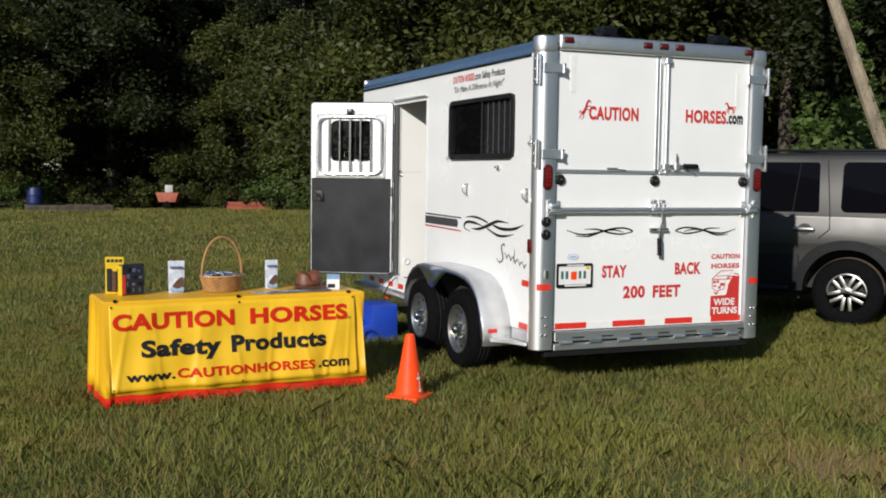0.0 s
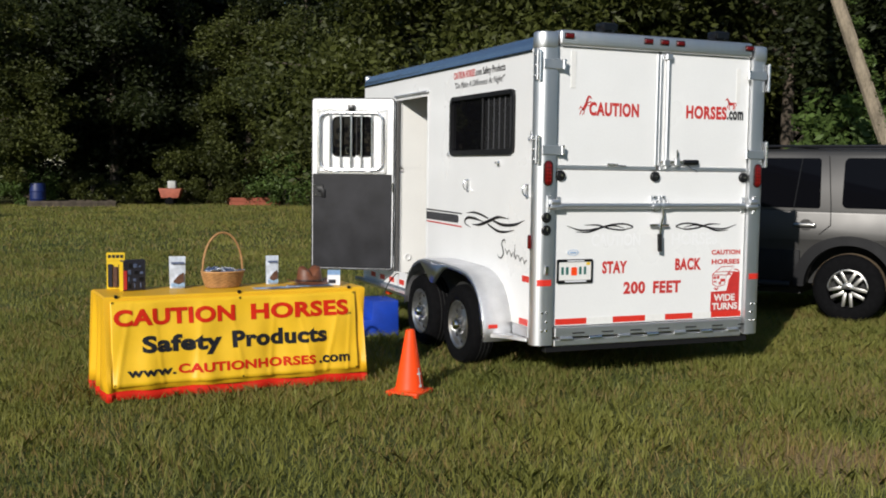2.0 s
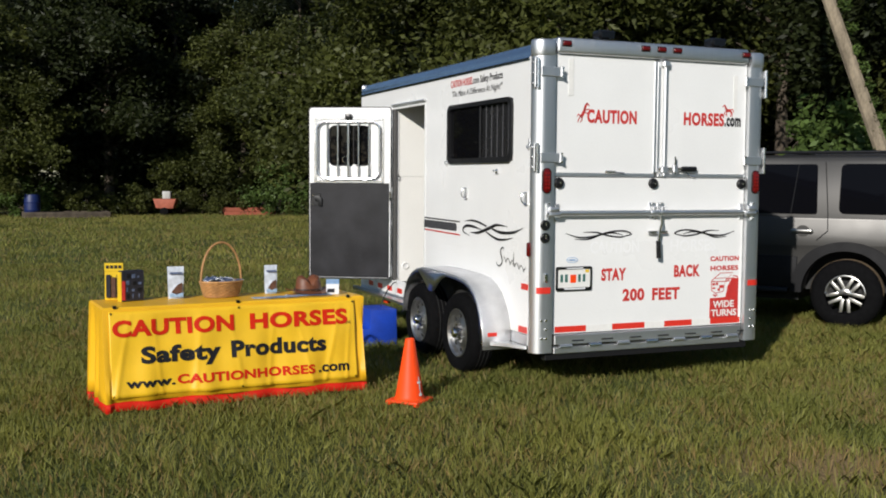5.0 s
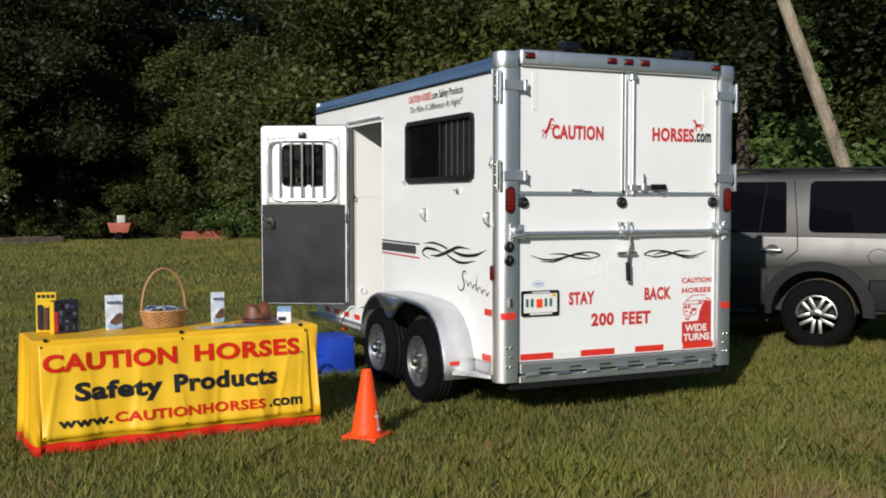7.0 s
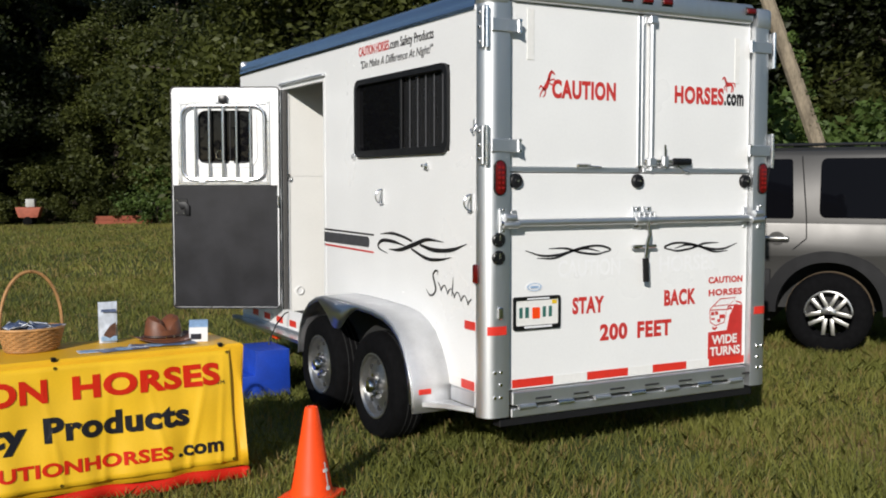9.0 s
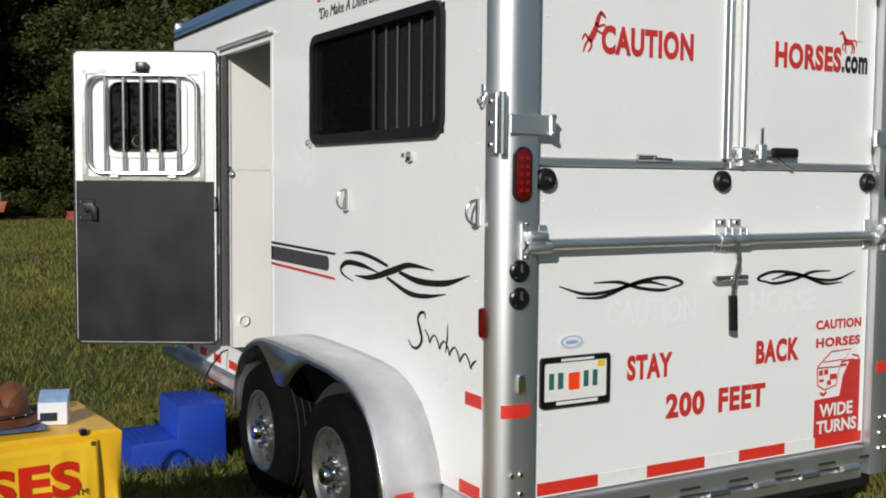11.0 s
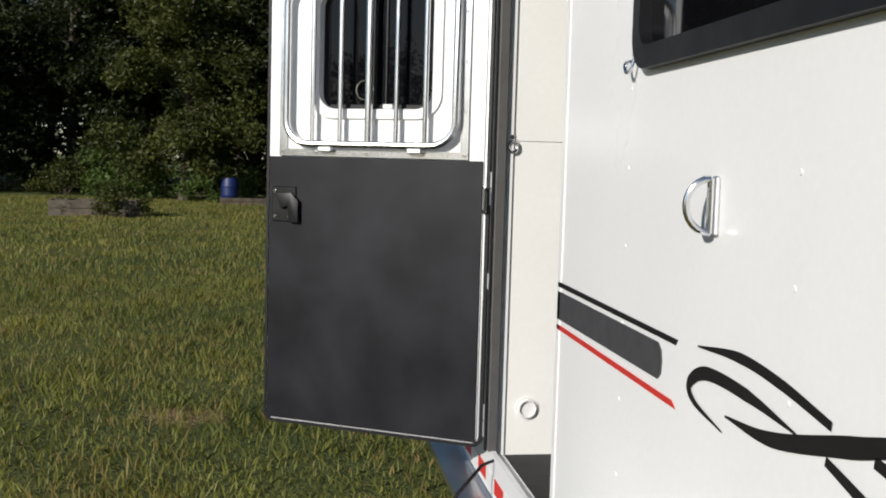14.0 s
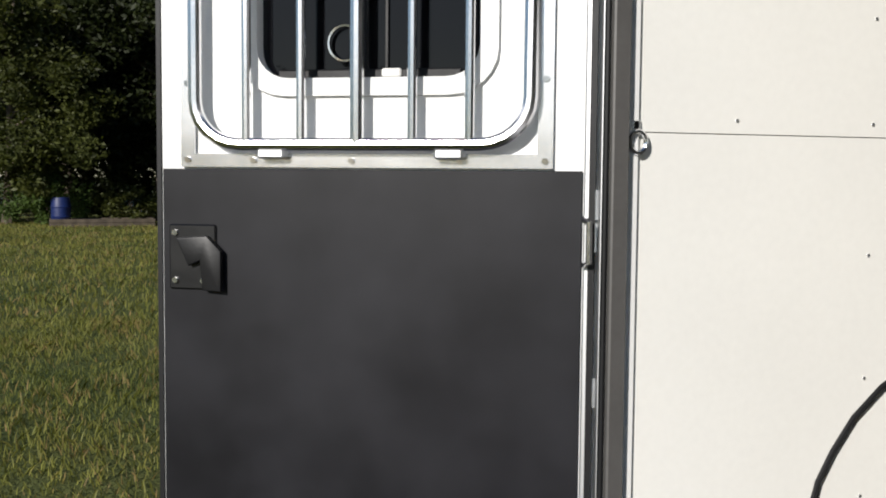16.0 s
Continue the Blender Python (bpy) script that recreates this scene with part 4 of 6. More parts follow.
def build_door():
    w, z0, z1 = 0.84, 0.61, 2.365
    hole = rounded(-0.636, 1.765, -0.193, 2.19, 0.06)
    door = part("side_door", bm_frame(rounded(-w, z0, 0, z1, 0.02), hole, "y", 0.0, 0.036), M_WHITE, trailer, "open white side door with barred window and black kick panel", DR, smooth=False)
    part("edge_trim", bm_frame(rounded(-w - 0.004, z0 - 0.004, 0.008, z1 + 0.004, 0.028), rounded(-w + 0.001, z0 + 0.001, -0.001, z1 - 0.001, 0.021), "y", 0.006, 0.042), M_ALU, door)
    part("door_seal", bm_frame(rounded(-w - 0.014, z0 - 0.016, 0.02, z1 + 0.014, 0.034), rounded(-w - 0.0045, z0 - 0.0045, 0.0085, z1 + 0.0045, 0.0285), "y", 0.002, 0.04), M_RUBBER, door, "black rubber door seal")
    part("outer_skin", bm_frame(rounded(-w + 0.004, z0 + 0.004, -0.004, z1 - 0.004, 0.02), hole, "y", 0.037, 0.041), M_WHITE, door, smooth=False)
    part("kick_panel", bm_box((-w + 0.003, -0.006, z0 + 0.003), (-0.003, -0.0008, 1.592), 0.001), M_KICK, door, "scuffed black plastic kick panel with cloudy reflections in its colour")
    # flat aluminium surround
    part("window_surround", bm_frame([(-0.778, 1.596), (-0.112, 1.596), (-0.112, 2.262), (-0.778, 2.262)], [(-0.752, 1.622), (-0.138, 1.622), (-0.138, 2.236), (-0.752, 2.236)], "y", -0.010, -0.0008), M_ALU_POL, door, "flat aluminium surround", smooth=False)
    for x in (-0.765, -0.125):
        for z in (1.61, 1.76, 1.93, 2.10, 2.25):
            part("screw", bm_cyl((x, -0.0115, z), 0.006, 0.004, "y", 8), M_CHROME, door)
    for x in (-0.64, -0.46, -0.27):
        part("screw", bm_cyl((x, -0.0115, 1.609), 0.006, 0.004, "y", 8), M_CHROME, door)
    # inner ring of the window and its panes
    part("window_rim", bm_frame(rounded(-0.668, 1.733, -0.205, 2.222, 0.085), rounded(-0.633, 1.767, -0.237, 2.188, 0.058), "y", -0.010, 0.0), M_WHITE, door, "white window rim")
    for x0, x1, y in ((-0.642, -0.43, 0.026), (-0.45, -0.228, 0.017)):
        part("pane", bm_box((x0, y, 1.758), (x1, y + 0.005, 2.197)), M_GLASS, door, "dark glass pane")
    part("pane_edge", bm_box((-0.458, 0.010, 1.765), (-0.436, 0.024, 2.19), 0.002), M_RUBBER, door)
    part("pane_edge", bm_box((-0.406, 0.010, 1.765), (-0.400, 0.018, 2.19), 0.001), M_RUBBER, door)
    part("pane_sill", bm_box((-0.60, 0.006, 1.762), (-0.27, 0.020, 1.785), 0.003), M_RUBBER, door)
    part("slide_catch", bm_box((-0.41, 0.0, 1.768), (-0.375, 0.014, 1.785), 0.003), M_WHITETAPE, door)
    part("ring_pull", bm_tube([(-0.478 + 0.03 * math.cos(a), 0.012, 1.835 + 0.034 * math.sin(a)) for a in (math.tau * k / 20 for k in range(20))], 0.0035, 6, True), M_CHROME, door, "bright wire ring pull")
    # tube grille
    g = part("grille", bm_tube([(x, -0.032, z) for x, z in rounded(-0.742, 1.64, -0.148, 2.225, 0.085)], 0.0125, 10, True), M_ALU_POL, door, "tubular aluminium window grille")
    for k, x in enumerate((-0.645, -0.545, -0.445, -0.348, -0.25)):
        r = 0.0125 if k == 2 else 0.0085
        part("bar", bm_tube([(x, -0.032, 1.64), (x, -0.032, 2.225)], r, 10), M_ALU_POL, g)
    for x in (-0.60, -0.285):
        part("grille_hinge", bm_box((x - 0.025, -0.036, 1.612), (x + 0.025, -0.009, 1.636), 0.004), M_ALU, g)
    part("grille_latch", bm_box((-0.475, -0.05, 2.245), (-0.415, -0.01, 2.305), 0.008, 2), M_BLACK, door, "black grille latch")
    part("latch_tongue", bm_box((-0.50, -0.03, 2.225), (-0.45, -0.012, 2.25), 0.005), M_CHROME, door)
    # the window group is spread to the door's full width
    for ob in door.children_recursive:
        if ob.name.split(".")[0] in ("window_surround", "screw", "window_rim", "pane", "pane_edge", "pane_sill", "slide_catch", "ring_pull", "grille", "bar", "grille_hinge", "grille_latch", "latch_tongue"):
            for v in ob.data.vertices:
                v.co.x = -0.795 + (v.co.x + 0.778) * 1.108
    # lock
    lk = part("door_lock", bm_box((-0.822, -0.012, 1.352), (-0.722, -0.006, 1.482), 0.003), M_BLACK, door, "black door lock with paddle handle")
    part("paddle", bm_prism([(-0.80, 1.455), (-0.735, 1.46), (-0.705, 1.43), (-0.705, 1.35), (-0.745, 1.352), (-0.75, 1.41), (-0.775, 1.40)], "y", -0.028, -0.012, bevel=0.004), M_RUBBER, lk)
    for x, z in ((-0.808, 1.465), (-0.808, 1.37), (-0.748, 1.37), (-0.752, 1.42)):
        part("screw", bm_cyl((x, -0.014, z), 0.006, 0.006, "y", 8), M_CHROME, lk)
    # hinges and jamb seals
    for z in (0.66, 0.72, 1.18, 1.47, 1.53, 2.2, 2.28):
        part("hinge_knuckle", bm_cyl((0.018, 0.02, z), 0.012, 0.055, "z", 10), M_ALU, door)
    part("hinge_rail", bm_box((0.012, 0.022, z0), (0.03, 0.034, z1), 0.002), M_WHITE, door)
    part("strike", bm_tube([(0.0, -0.004, 1.42), (0.012, -0.022, 1.425), (0.012, -0.022, 1.50), (0.0, -0.004, 1.505)], 0.006, 6), M_CHROME, door)


build_door()


def build_doorway():
    out, inn = rounded(2.205, 0.575, 3.085, 2.39, 0.03), rounded(2.235, 0.60, 3.055, 2.362, 0.02)
    part("door_jamb", bm_frame(out, inn, "x", -0.003, 0.014), M_WHITE, trailer, "white door jamb")
    part("jamb_post", bm_box((-0.016, 3.040, 0.60), (0.018, 3.056, 2.36), 0.003), M_JAMB, trailer, "grey aluminium hinge post")
    part("jamb_seal", bm_box((-0.026, 3.050, 0.60), (-0.017, 3.064, 2.36), 0.003), M_RUBBER, trailer, "black door seal")
    part("jamb_strip", bm_box((-0.024, 3.066, 0.60), (-0.012, 3.082, 2.36), 0.003), M_ALU, trailer)
    part("drip_rail", bm_box((-0.03, 2.19, 2.393), (0.0, 3.10, 2.41), 0.004), M_ALU, trailer)
    up = part("bulkhead", bm_box((0.02, 3.068, 1.675), (TW - 0.046, 3.10, 2.58)), M_INNER, trailer, "cream interior wall panel")
    lo = part("bulkhead", bm_box((0.02, 3.068, 0.581), (TW - 0.046, 3.10, 1.673)), M_INNER, trailer, "cream interior wall panel")
    rv = bm_cyl((0, 0, 0), 0.0036, 0.002, "y", 8)
    me = bpy.data.meshes.new("rivet")
    rv.to_mesh(me)
    rv.free()
    me.materials.append(M_ALU)
    for x in (0.04, 0.256, 0.565, 0.80):
        for z, ow in ((1.70, up), (1.44, lo), (1.192, lo), (0.95, lo), (0.72, lo), (1.907, up), (2.15, up)):
            if x in (0.04, 0.565) or z == 1.70:
                part("rivet", me, M_ALU, ow, m=pose(x, 3.067, z))
    h = part("tie_hook", bm_tube([(0.042 + 0.016 * math.cos(a), 3.055, 1.655 + 0.02 * math.sin(a)) for a in (math.tau * k / 16 for k in range(16))], 0.0045, 6, True), M_CHROME, trailer, "small steel tie ring")
    part("ring_plate", bm_box((0.033, 3.06, 1.667), (0.051, 3.074, 1.697), 0.003), M_ALU, h)
    h = part("recessed_ring", bm_cyl((0.125, 3.070, 0.745), 0.042, 0.010, "y", 20), M_WHITE, trailer, "white recessed tie ring")
    part("tie_ring", bm_tube([(0.125 + 0.03 * math.cos(a), 3.06, 0.745 + 0.03 * math.sin(a)) for a in (math.tau * k / 16 for k in range(16))], 0.005, 6, True), M_WHITETAPE, h)
    part("cable", bm_tube([(0.78, 3.055, 1.27), (0.67, 3.056, 1.215), (0.60, 3.055, 1.175), (0.535, 3.056, 1.115), (0.487, 3.055, 1.05), (0.455, 3.056, 0.99), (0.435, 3.055, 0.92), (0.425, 3.055, 0.78), (0.43, 3.055, 0.60)], 0.006, 8), M_RUBBER, trailer, "black cable on the bulkhead")


build_doorway()


def build_rivets():
    bm = bm_cyl((0, 0, 0), 0.0045, 0.002, "x", 8)
    me = bpy.data.meshes.new("rivet")
    bm.to_mesh(me)
    bm.free()
    me.materials.append(M_WHITE)
    for y in (0.115, 0.95, 1.70):
        for k in range(12):
            z = 0.6 + 0.165 * k
            if not (y == 0.95 and z > 1.72):
                part("rivet", me, M_ALU, trailer, m=pose(-0.001, y, z))
    for k in range(13):
        for x in (0.215, TW - 0.215):
            part("rivet", me, M_ALU, trailer, m=pose(x, -0.001, 0.56 + 0.165 * k, 0, 0, 90))
    for k in range(12):
        part("rivet", me, M_ALU, trailer, m=pose(0.28 + 0.145 * k, -0.001, 1.662, 0, 0, 90))
    for x in (0.45, 0.75, 1.05, 1.35, 1.65):
        for z in (1.52, 1.34, 0.60):
            part("rivet", me, M_ALU, trailer, m=pose(x, -0.001, z, 0, 0, 90))


build_rivets()


def build_power_cable():
    c = empty("power_cable", pose(3.48, 9.45, 0), "thin black cable hanging from trailer's doorway", "cable")
    part("cord", bm_tube([(0.03, 0.05, 0.585), (-0.03, 0.0, 0.58), (-0.12, -0.05, 0.50), (-0.19, -0.10, 0.40), (-0.22, -0.10, 0.28), (-0.22, -0.06, 0.15), (-0.20, 0.0, 0.01)], 0.006, 6), M_RUBBER, c)


build_power_cable()

# ---- parked car ----
suv = empty("parked_car", pose(8.42, 8.35, 0.0, 0, 0, -54), "silver sport utility vehicle with dark windows parked beside trailer", "car")


def arch(cx, r, z0, n=14, flip=False):
    pts = [(cx + r * math.cos(a), 0.41 + r * math.sin(a)) for a in (math.pi - math.asin((z0 - 0.41) / r) - (math.pi - 2 * math.asin((z0 - 0.41) / r)) * k / n for k in range(n + 1))]
    return pts


def build_suv():
    W = 1.98
    FRONT, REAR, WB = -3.95, 1.22, -3.02
    # lower body: side outline with two wheel arches, drawn across the width
    line = [(FRONT + 0.05, 0.50)] + [(WB + 0.50 * math.cos(a), 0.41 + 0.50 * math.sin(a)) for a in (math.pi * (1 - k / 14) for k in range(15))] + [(WB + 0.6, 0.42), (-0.6, 0.42)]
    line += [(0.50 * math.cos(a), 0.41 + 0.50 * math.sin(a)) for a in (math.pi * (1 - k / 14) for k in range(15))] + [(REAR - 0.08, 0.50), (REAR, 0.62), (REAR - 0.02, 1.0), (REAR - 0.06, 1.33)]
    line += [(-2.35, 1.33), (-2.5, 1.30), (FRONT + 0.15, 1.14), (FRONT, 1.0), (FRONT, 0.6)]
    bm = bm_prism(line, "y", 0.03, W - 0.03, bevel=0.03)
    body = part("body", bm, M_SUV, suv, "silver painted body")
    # upper body, drawn in towards the roof
    bm = bmesh.new()
    lo = [(-2.45, 1.325), (REAR - 0.055, 1.325)]
    rows = []
    for z, x0, x1, inset in ((1.325, -2.48, REAR - 0.06, 0.045), (1.40, -2.36, REAR - 0.07, 0.05), (1.93, -1.62, REAR - 0.22, 0.15), (1.985, -1.45, REAR - 0.28, 0.19), (2.02, -1.2, REAR - 0.42, 0.32)):
        rows.append([bm.verts.new(p) for p in ((x0, inset, z), ((x0 + x1) / 2, inset - 0.008, z), (x1, inset, z), (x1 + 0.02, W / 2, z), (x1, W - inset, z), ((x0 + x1) / 2, W - inset, z), (x0, W - inset, z), (x0 - 0.05, W / 2, z))])
    for a, b in zip(rows, rows[1:]):
        for k in range(8):
            bm.faces.new((a[k], a[(k + 1) % 8], b[(k + 1) % 8], b[k]))
    bm.faces.new(rows[-1])
    bm.faces.new(rows[0][::-1])
    bmesh.ops.recalc_face_normals(bm, faces=bm.faces)
    part("cabin", bm, M_SUV, suv, "silver cabin and roof")

    def wall_y(z):
        return 0.05 + (z - 1.40) * (0.10 / 0.53)

    def glass(pts, name, label=""):
        r = []
        bm = bmesh.new()
        f = [bm.verts.new((x, wall_y(z) - 0.014, z)) for x, z in pts]
        g = [bm.verts.new((x, wall_y(z) + 0.02, z)) for x, z in pts]
        bm.faces.new(f)
        bm.faces.new(g[::-1])
        for k in range(len(pts)):
            bm.faces.new((f[k], g[k], g[(k + 1) % len(pts)], f[(k + 1) % len(pts)]))
        bmesh.ops.recalc_face_normals(bm, faces=bm.faces)
        return part(name, bm, M_CARGLASS, suv, label, smooth=False)

    def quad(x0, x1, z0, z1, r, lean0=0.0, lean1=0.0):
        return [(x + (lean0 if x < (x0 + x1) / 2 else lean1) * (z - z0), z) for x, z in rounded(x0, z0, x1, z1, r, 5)]

    w1 = glass(quad(-1.32, -0.33, 1.375, 1.90, 0.03, 0.0, -0.05), "rear_door_window", "dark tinted rear door window")
    part("window_divider", bm_tube([(-0.62, 0.03, 1.38), (-0.56, 0.125, 1.90)], 0.008, 6), M_RUBBER, w1)
    glass(quad(-0.10, 1.02, 1.385, 1.905, 0.06, 0.0, -0.2), "quarter_window", "dark tinted quarter window")
    glass(quad(-2.2, -1.40, 1.385, 1.86, 0.03, 0.75, 0.0), "front_door_window")
    # seams
    for pts in ([(-0.27, 0.125, 1.93), (-0.215, 0.03, 1.40), (-0.21, 0.022, 1.15), (-0.33, 0.024, 1.02)], [(-1.36, 0.022, 1.40), (-1.35, 0.022, 0.5)]):
        part("door_seam", bm_tube(pts, 0.006, 6), M_DARK, body)
    hd = part("door_handle", bm_box((-0.61, -0.026, 1.118), (-0.36, 0.012, 1.172), 0.024, 4), M_RIM, body, "chrome door handle")
    part("handle_recess", bm_cyl((-0.48, 0.026, 1.145), 0.075, 0.012, "y", 20), M_SUV, hd)
    fu = part("fuel_flap", bm_frame([(0.62 + 0.108 * math.cos(a), 1.08 + 0.108 * math.sin(a)) for a in (math.tau * k / 28 for k in range(28))], [(0.62 + 0.102 * math.cos(a), 1.08 + 0.102 * math.sin(a)) for a in (math.tau * k / 28 for k in range(28))], "y", 0.024, 0.04), M_DARK, body, "round fuel flap outline")
    # cladding
    part("door_cladding", bm_box((WB + 0.62, 0.005, 0.43), (-0.53, 0.04, 0.80), 0.015, 2), M_CLAD, suv, "dark grey plastic cladding")
    part("bumper", bm_box((0.52, 0.0, 0.46), (REAR + 0.05, W, 0.80), 0.03, 3), M_CLAD, suv, "dark grey rear bumper")
    for cx in (0.0, WB):
        o = [(cx + 0.60 * math.cos(a), 0.41 + 0.60 * math.sin(a)) for a in (math.radians(-2) + math.radians(184) * k / 24 for k in range(25))]
        i = [(cx + 0.475 * math.cos(a), 0.41 + 0.475 * math.sin(a)) for a in (math.radians(-2) + math.radians(184) * k / 24 for k in range(25))]
        bm = bmesh.new()
        rows = [[bm.verts.new((x, y, z)) for x, z in ln] for ln, y in ((o, 0.034), (o, -0.008), (i, -0.02), (i, 0.12))]
        for a, b in zip(rows, rows[1:]):
            for k in range(24):
                bm.faces.new((a[k], a[k + 1], b[k + 1], b[k]))
        bmesh.ops.recalc_face_normals(bm, faces=bm.faces)
        part("arch_flare", bm, M_CLAD, suv, "dark grey wheel arch flare")
    part("wheel_well", bm_box((-0.5, 0.35, 0.40), (0.5, 0.4, 0.98)), M_DARK, suv)
    part("running_board", bm_tube([(WB + 0.6, 0.0, 0.40), (-0.62, 0.0, 0.40)], 0.04, 10), M_BLACK, suv, "black tubular running board")
    part("underbody", bm_box((WB + 0.55, 0.2, 0.28), (-0.55, W - 0.2, 0.43)), M_DARK, suv)
    for y in (0.36, W - 0.36):
        rr = part("roof_rail", bm_tube([(-1.15, y, 2.02), (-1.05, y, 2.06), (0.72, y, 2.06), (0.82, y, 2.01)], 0.018, 8), M_BLACK, suv, "black roof rack rail")
    for x in (-0.7, 0.4):
        part("cross_rail", bm_tube([(x, 0.36, 2.055), (x, W - 0.36, 2.055)], 0.014, 8), M_BLACK, suv)
    for x, y in ((0.0, 0.0), (WB, 0.0), (0.0, W), (WB, W)):
        build_suv_wheel(x, y, y > 0)
    # the belt line sits low and the roof is flat
    for ob in suv.children_recursive:
        if ob.matrix_basis == Matrix():
            for v in ob.data.vertices:
                v.co.z = float(np.interp(v.co.z, (0.0, 0.85, 1.375, 1.90, 2.08), (0.0, 0.85, 1.285, 1.85, 2.01)))


def build_suv_wheel(x, y, far):
    m = pose(x, y, 0.39, 0, 0, 180 if far else 0) @ Matrix.Scale(0.95, 4)
    w = part("wheel", bm_ring([(0.225, 0.03), (0.24, 0.01), (0.30, 0.0), (0.36, 0.012), (0.395, 0.04), (0.41, 0.075), (0.412, 0.22), (0.40, 0.255), (0.34, 0.28), (0.225, 0.26)], 48, None, "y"), M_TYRE, suv, "black tyre on a five-spoke alloy wheel", m)
    if far:
        return
    part("muddy_tread", bm_ring([(0.402, 0.08), (0.4145, 0.09), (0.4145, 0.21), (0.402, 0.22)], 48, None, "y"), M_TREAD, w)
    rim = part("rim", bm_ring([(0.232, 0.05), (0.232, 0.014), (0.222, 0.01), (0.212, 0.02), (0.205, 0.16), (0.0, 0.16)], 40, None, "y"), M_RIM, w, "alloy rim")
    part("rim_dark", bm_cyl((0, 0.150, 0), 0.205, 0.01, "y", 32), M_DARK, rim)
    for k in range(5):
        a = math.tau * k / 5 + 0.31
        for j in (-1, 1):
            p = [(0.05, 0.03 * j - 0.02), (0.212, 0.047 * j - 0.019), (0.212, 0.047 * j + 0.019), (0.05, 0.03 * j + 0.02)]
            part("spoke", bm_prism(p, "y", 0.022, 0.05, bevel=0.006), M_RIM, rim, m=pose(0, 0, 0, 0, math.degrees(a), 0))
    part("centre_cap", bm_ring([(0.075, 0.05), (0.075, 0.015), (0.06, 0.004), (0.0, 0.0)], 24, None, "y"), M_RIM, rim)
    part("cap_badge", bm_cyl((0, 0.0, 0), 0.028, 0.006, "y", 16), M_INK, rim)


build_suv()

# ---- table with its cloth and banner ----
TABLE = pose(1.345, 7.32, 0, 0, 0, 4.8)
TH = 0.74


def flare(z):
    return 0.11 * (1 - z / TH) ** 1.15


def cloth_wave(s, z):
    k = max(0.0, 1 - z / TH)
    return (0.012 * math.sin(s * 9.0 + 1.0) + 0.009 * math.sin(s * 17.0 + 2.2) + 0.006 * math.sin(s * 31.0)) * k ** 0.8


def build_table():
    table = empty("draped_table", TABLE, "folding table covered by a yellow cloth with red hem", "table")
    hx, y0, y1 = 0.985, -0.28, 0.26
    r = 0.03

    def ring(z, out):
        pts = []
        for (ax, ay), (bx, by), n in (((-hx, y0), (hx, y0), 70), ((hx, y0), (hx, y1), 24), ((hx, y1), (-hx, y1), 70), ((-hx, y1), (-hx, y0), 24)):
            for k in range(n):
                t = k / n
                x, y = ax + (bx - ax) * t, ay + (by - ay) * t
                nx, ny = (by - ay), -(bx - ax)
                ln = math.hypot(nx, ny)
                nx, ny = nx / ln, ny / ln
                edge = min(t, 1 - t) * n
                s = x + y * 1.7
                side = abs(nx) > 0.5
                o = out * (0.02 if side else 1.0)
                w = cloth_wave(s, z) * (2.2 if side else 1.0)
                px, py = x + nx * (o + w), y + ny * (o + w)
                if edge < 1.5:
                    cx, cy = (1 if px > 0 else -1), (1 if py > 0.02 else -1)
                    px += cx * out * 0.02
                    py += cy * out * 0.35
                pts.append((px, py, z))
        return pts

    zs = [TH - 0.012, TH - 0.04, 0.68, 0.58, 0.48, 0.38, 0.28, 0.18, 0.088]
    bm = bmesh.new()
    rows = [[bm.verts.new(p) for p in ring(z, flare(z))] for z in zs]
    for a, b in zip(rows, rows[1:]):
        for k in range(len(a)):
            bm.faces.new((a[k], b[k], b[(k + 1) % len(a)], a[(k + 1) % len(a)]))
    top = [bm.verts.new((v.co.x * 0.985, (v.co.y - 0.02) * 0.96 + 0.02, TH)) for v in rows[0]]
    for k in range(len(top)):
        bm.faces.new((top[k], rows[0][k], rows[0][(k + 1) % len(top)], top[(k + 1) % len(top)]))
    bm.faces.new(top)
    bmesh.ops.recalc_face_normals(bm, faces=bm.faces)
    cl = part("tablecloth", bm, M_YELLOW, table, "yellow vinyl tablecloth", smooth=True)
    cl.modifiers.new("thick", "SOLIDIFY").thickness = 0.002
    bm = bmesh.new()
    rows = [[bm.verts.new((x, y, z + 0.006 * math.sin(k * 0.35))) for k, (x, y, z) in enumerate(ring(zz, flare(zz) + 0.001))] for zz in (0.087, 0.06, 0.025)]
    for a, b in zip(rows, rows[1:]):
        for k in range(len(a)):
            bm.faces.new((a[k], b[k], b[(k + 1) % len(a)], a[(k + 1) % len(a)]))
    bmesh.ops.recalc_face_normals(bm, faces=bm.faces)
    hm = part("hem", bm, M_HEM, table, "red cloth hem")
    hm.modifiers.new("thick", "SOLIDIFY").thickness = 0.002
    for x, y in ((-0.85, -0.15), (0.85, -0.15), (-0.85, 0.2), (0.85, 0.17)):
        part("table_leg", bm_tube([(x, y, 0.0), (x, y, TH - 0.01)], 0.014, 8), M_GREY, table)


build_table()


CREASES = [(-0.86, 0.010, 0.016, 0.2), (-0.62, 0.006, 0.012, -0.1), (-0.33, 0.007, 0.02, 0.12), (-0.05, 0.006, 0.014, -0.15), (0.22, 0.008, 0.02, 0.1), (0.47, 0.006, 0.012, -0.2), (0.70, 0.010, 0.018, 0.25), (0.83, 0.008, 0.012, 0.1)]


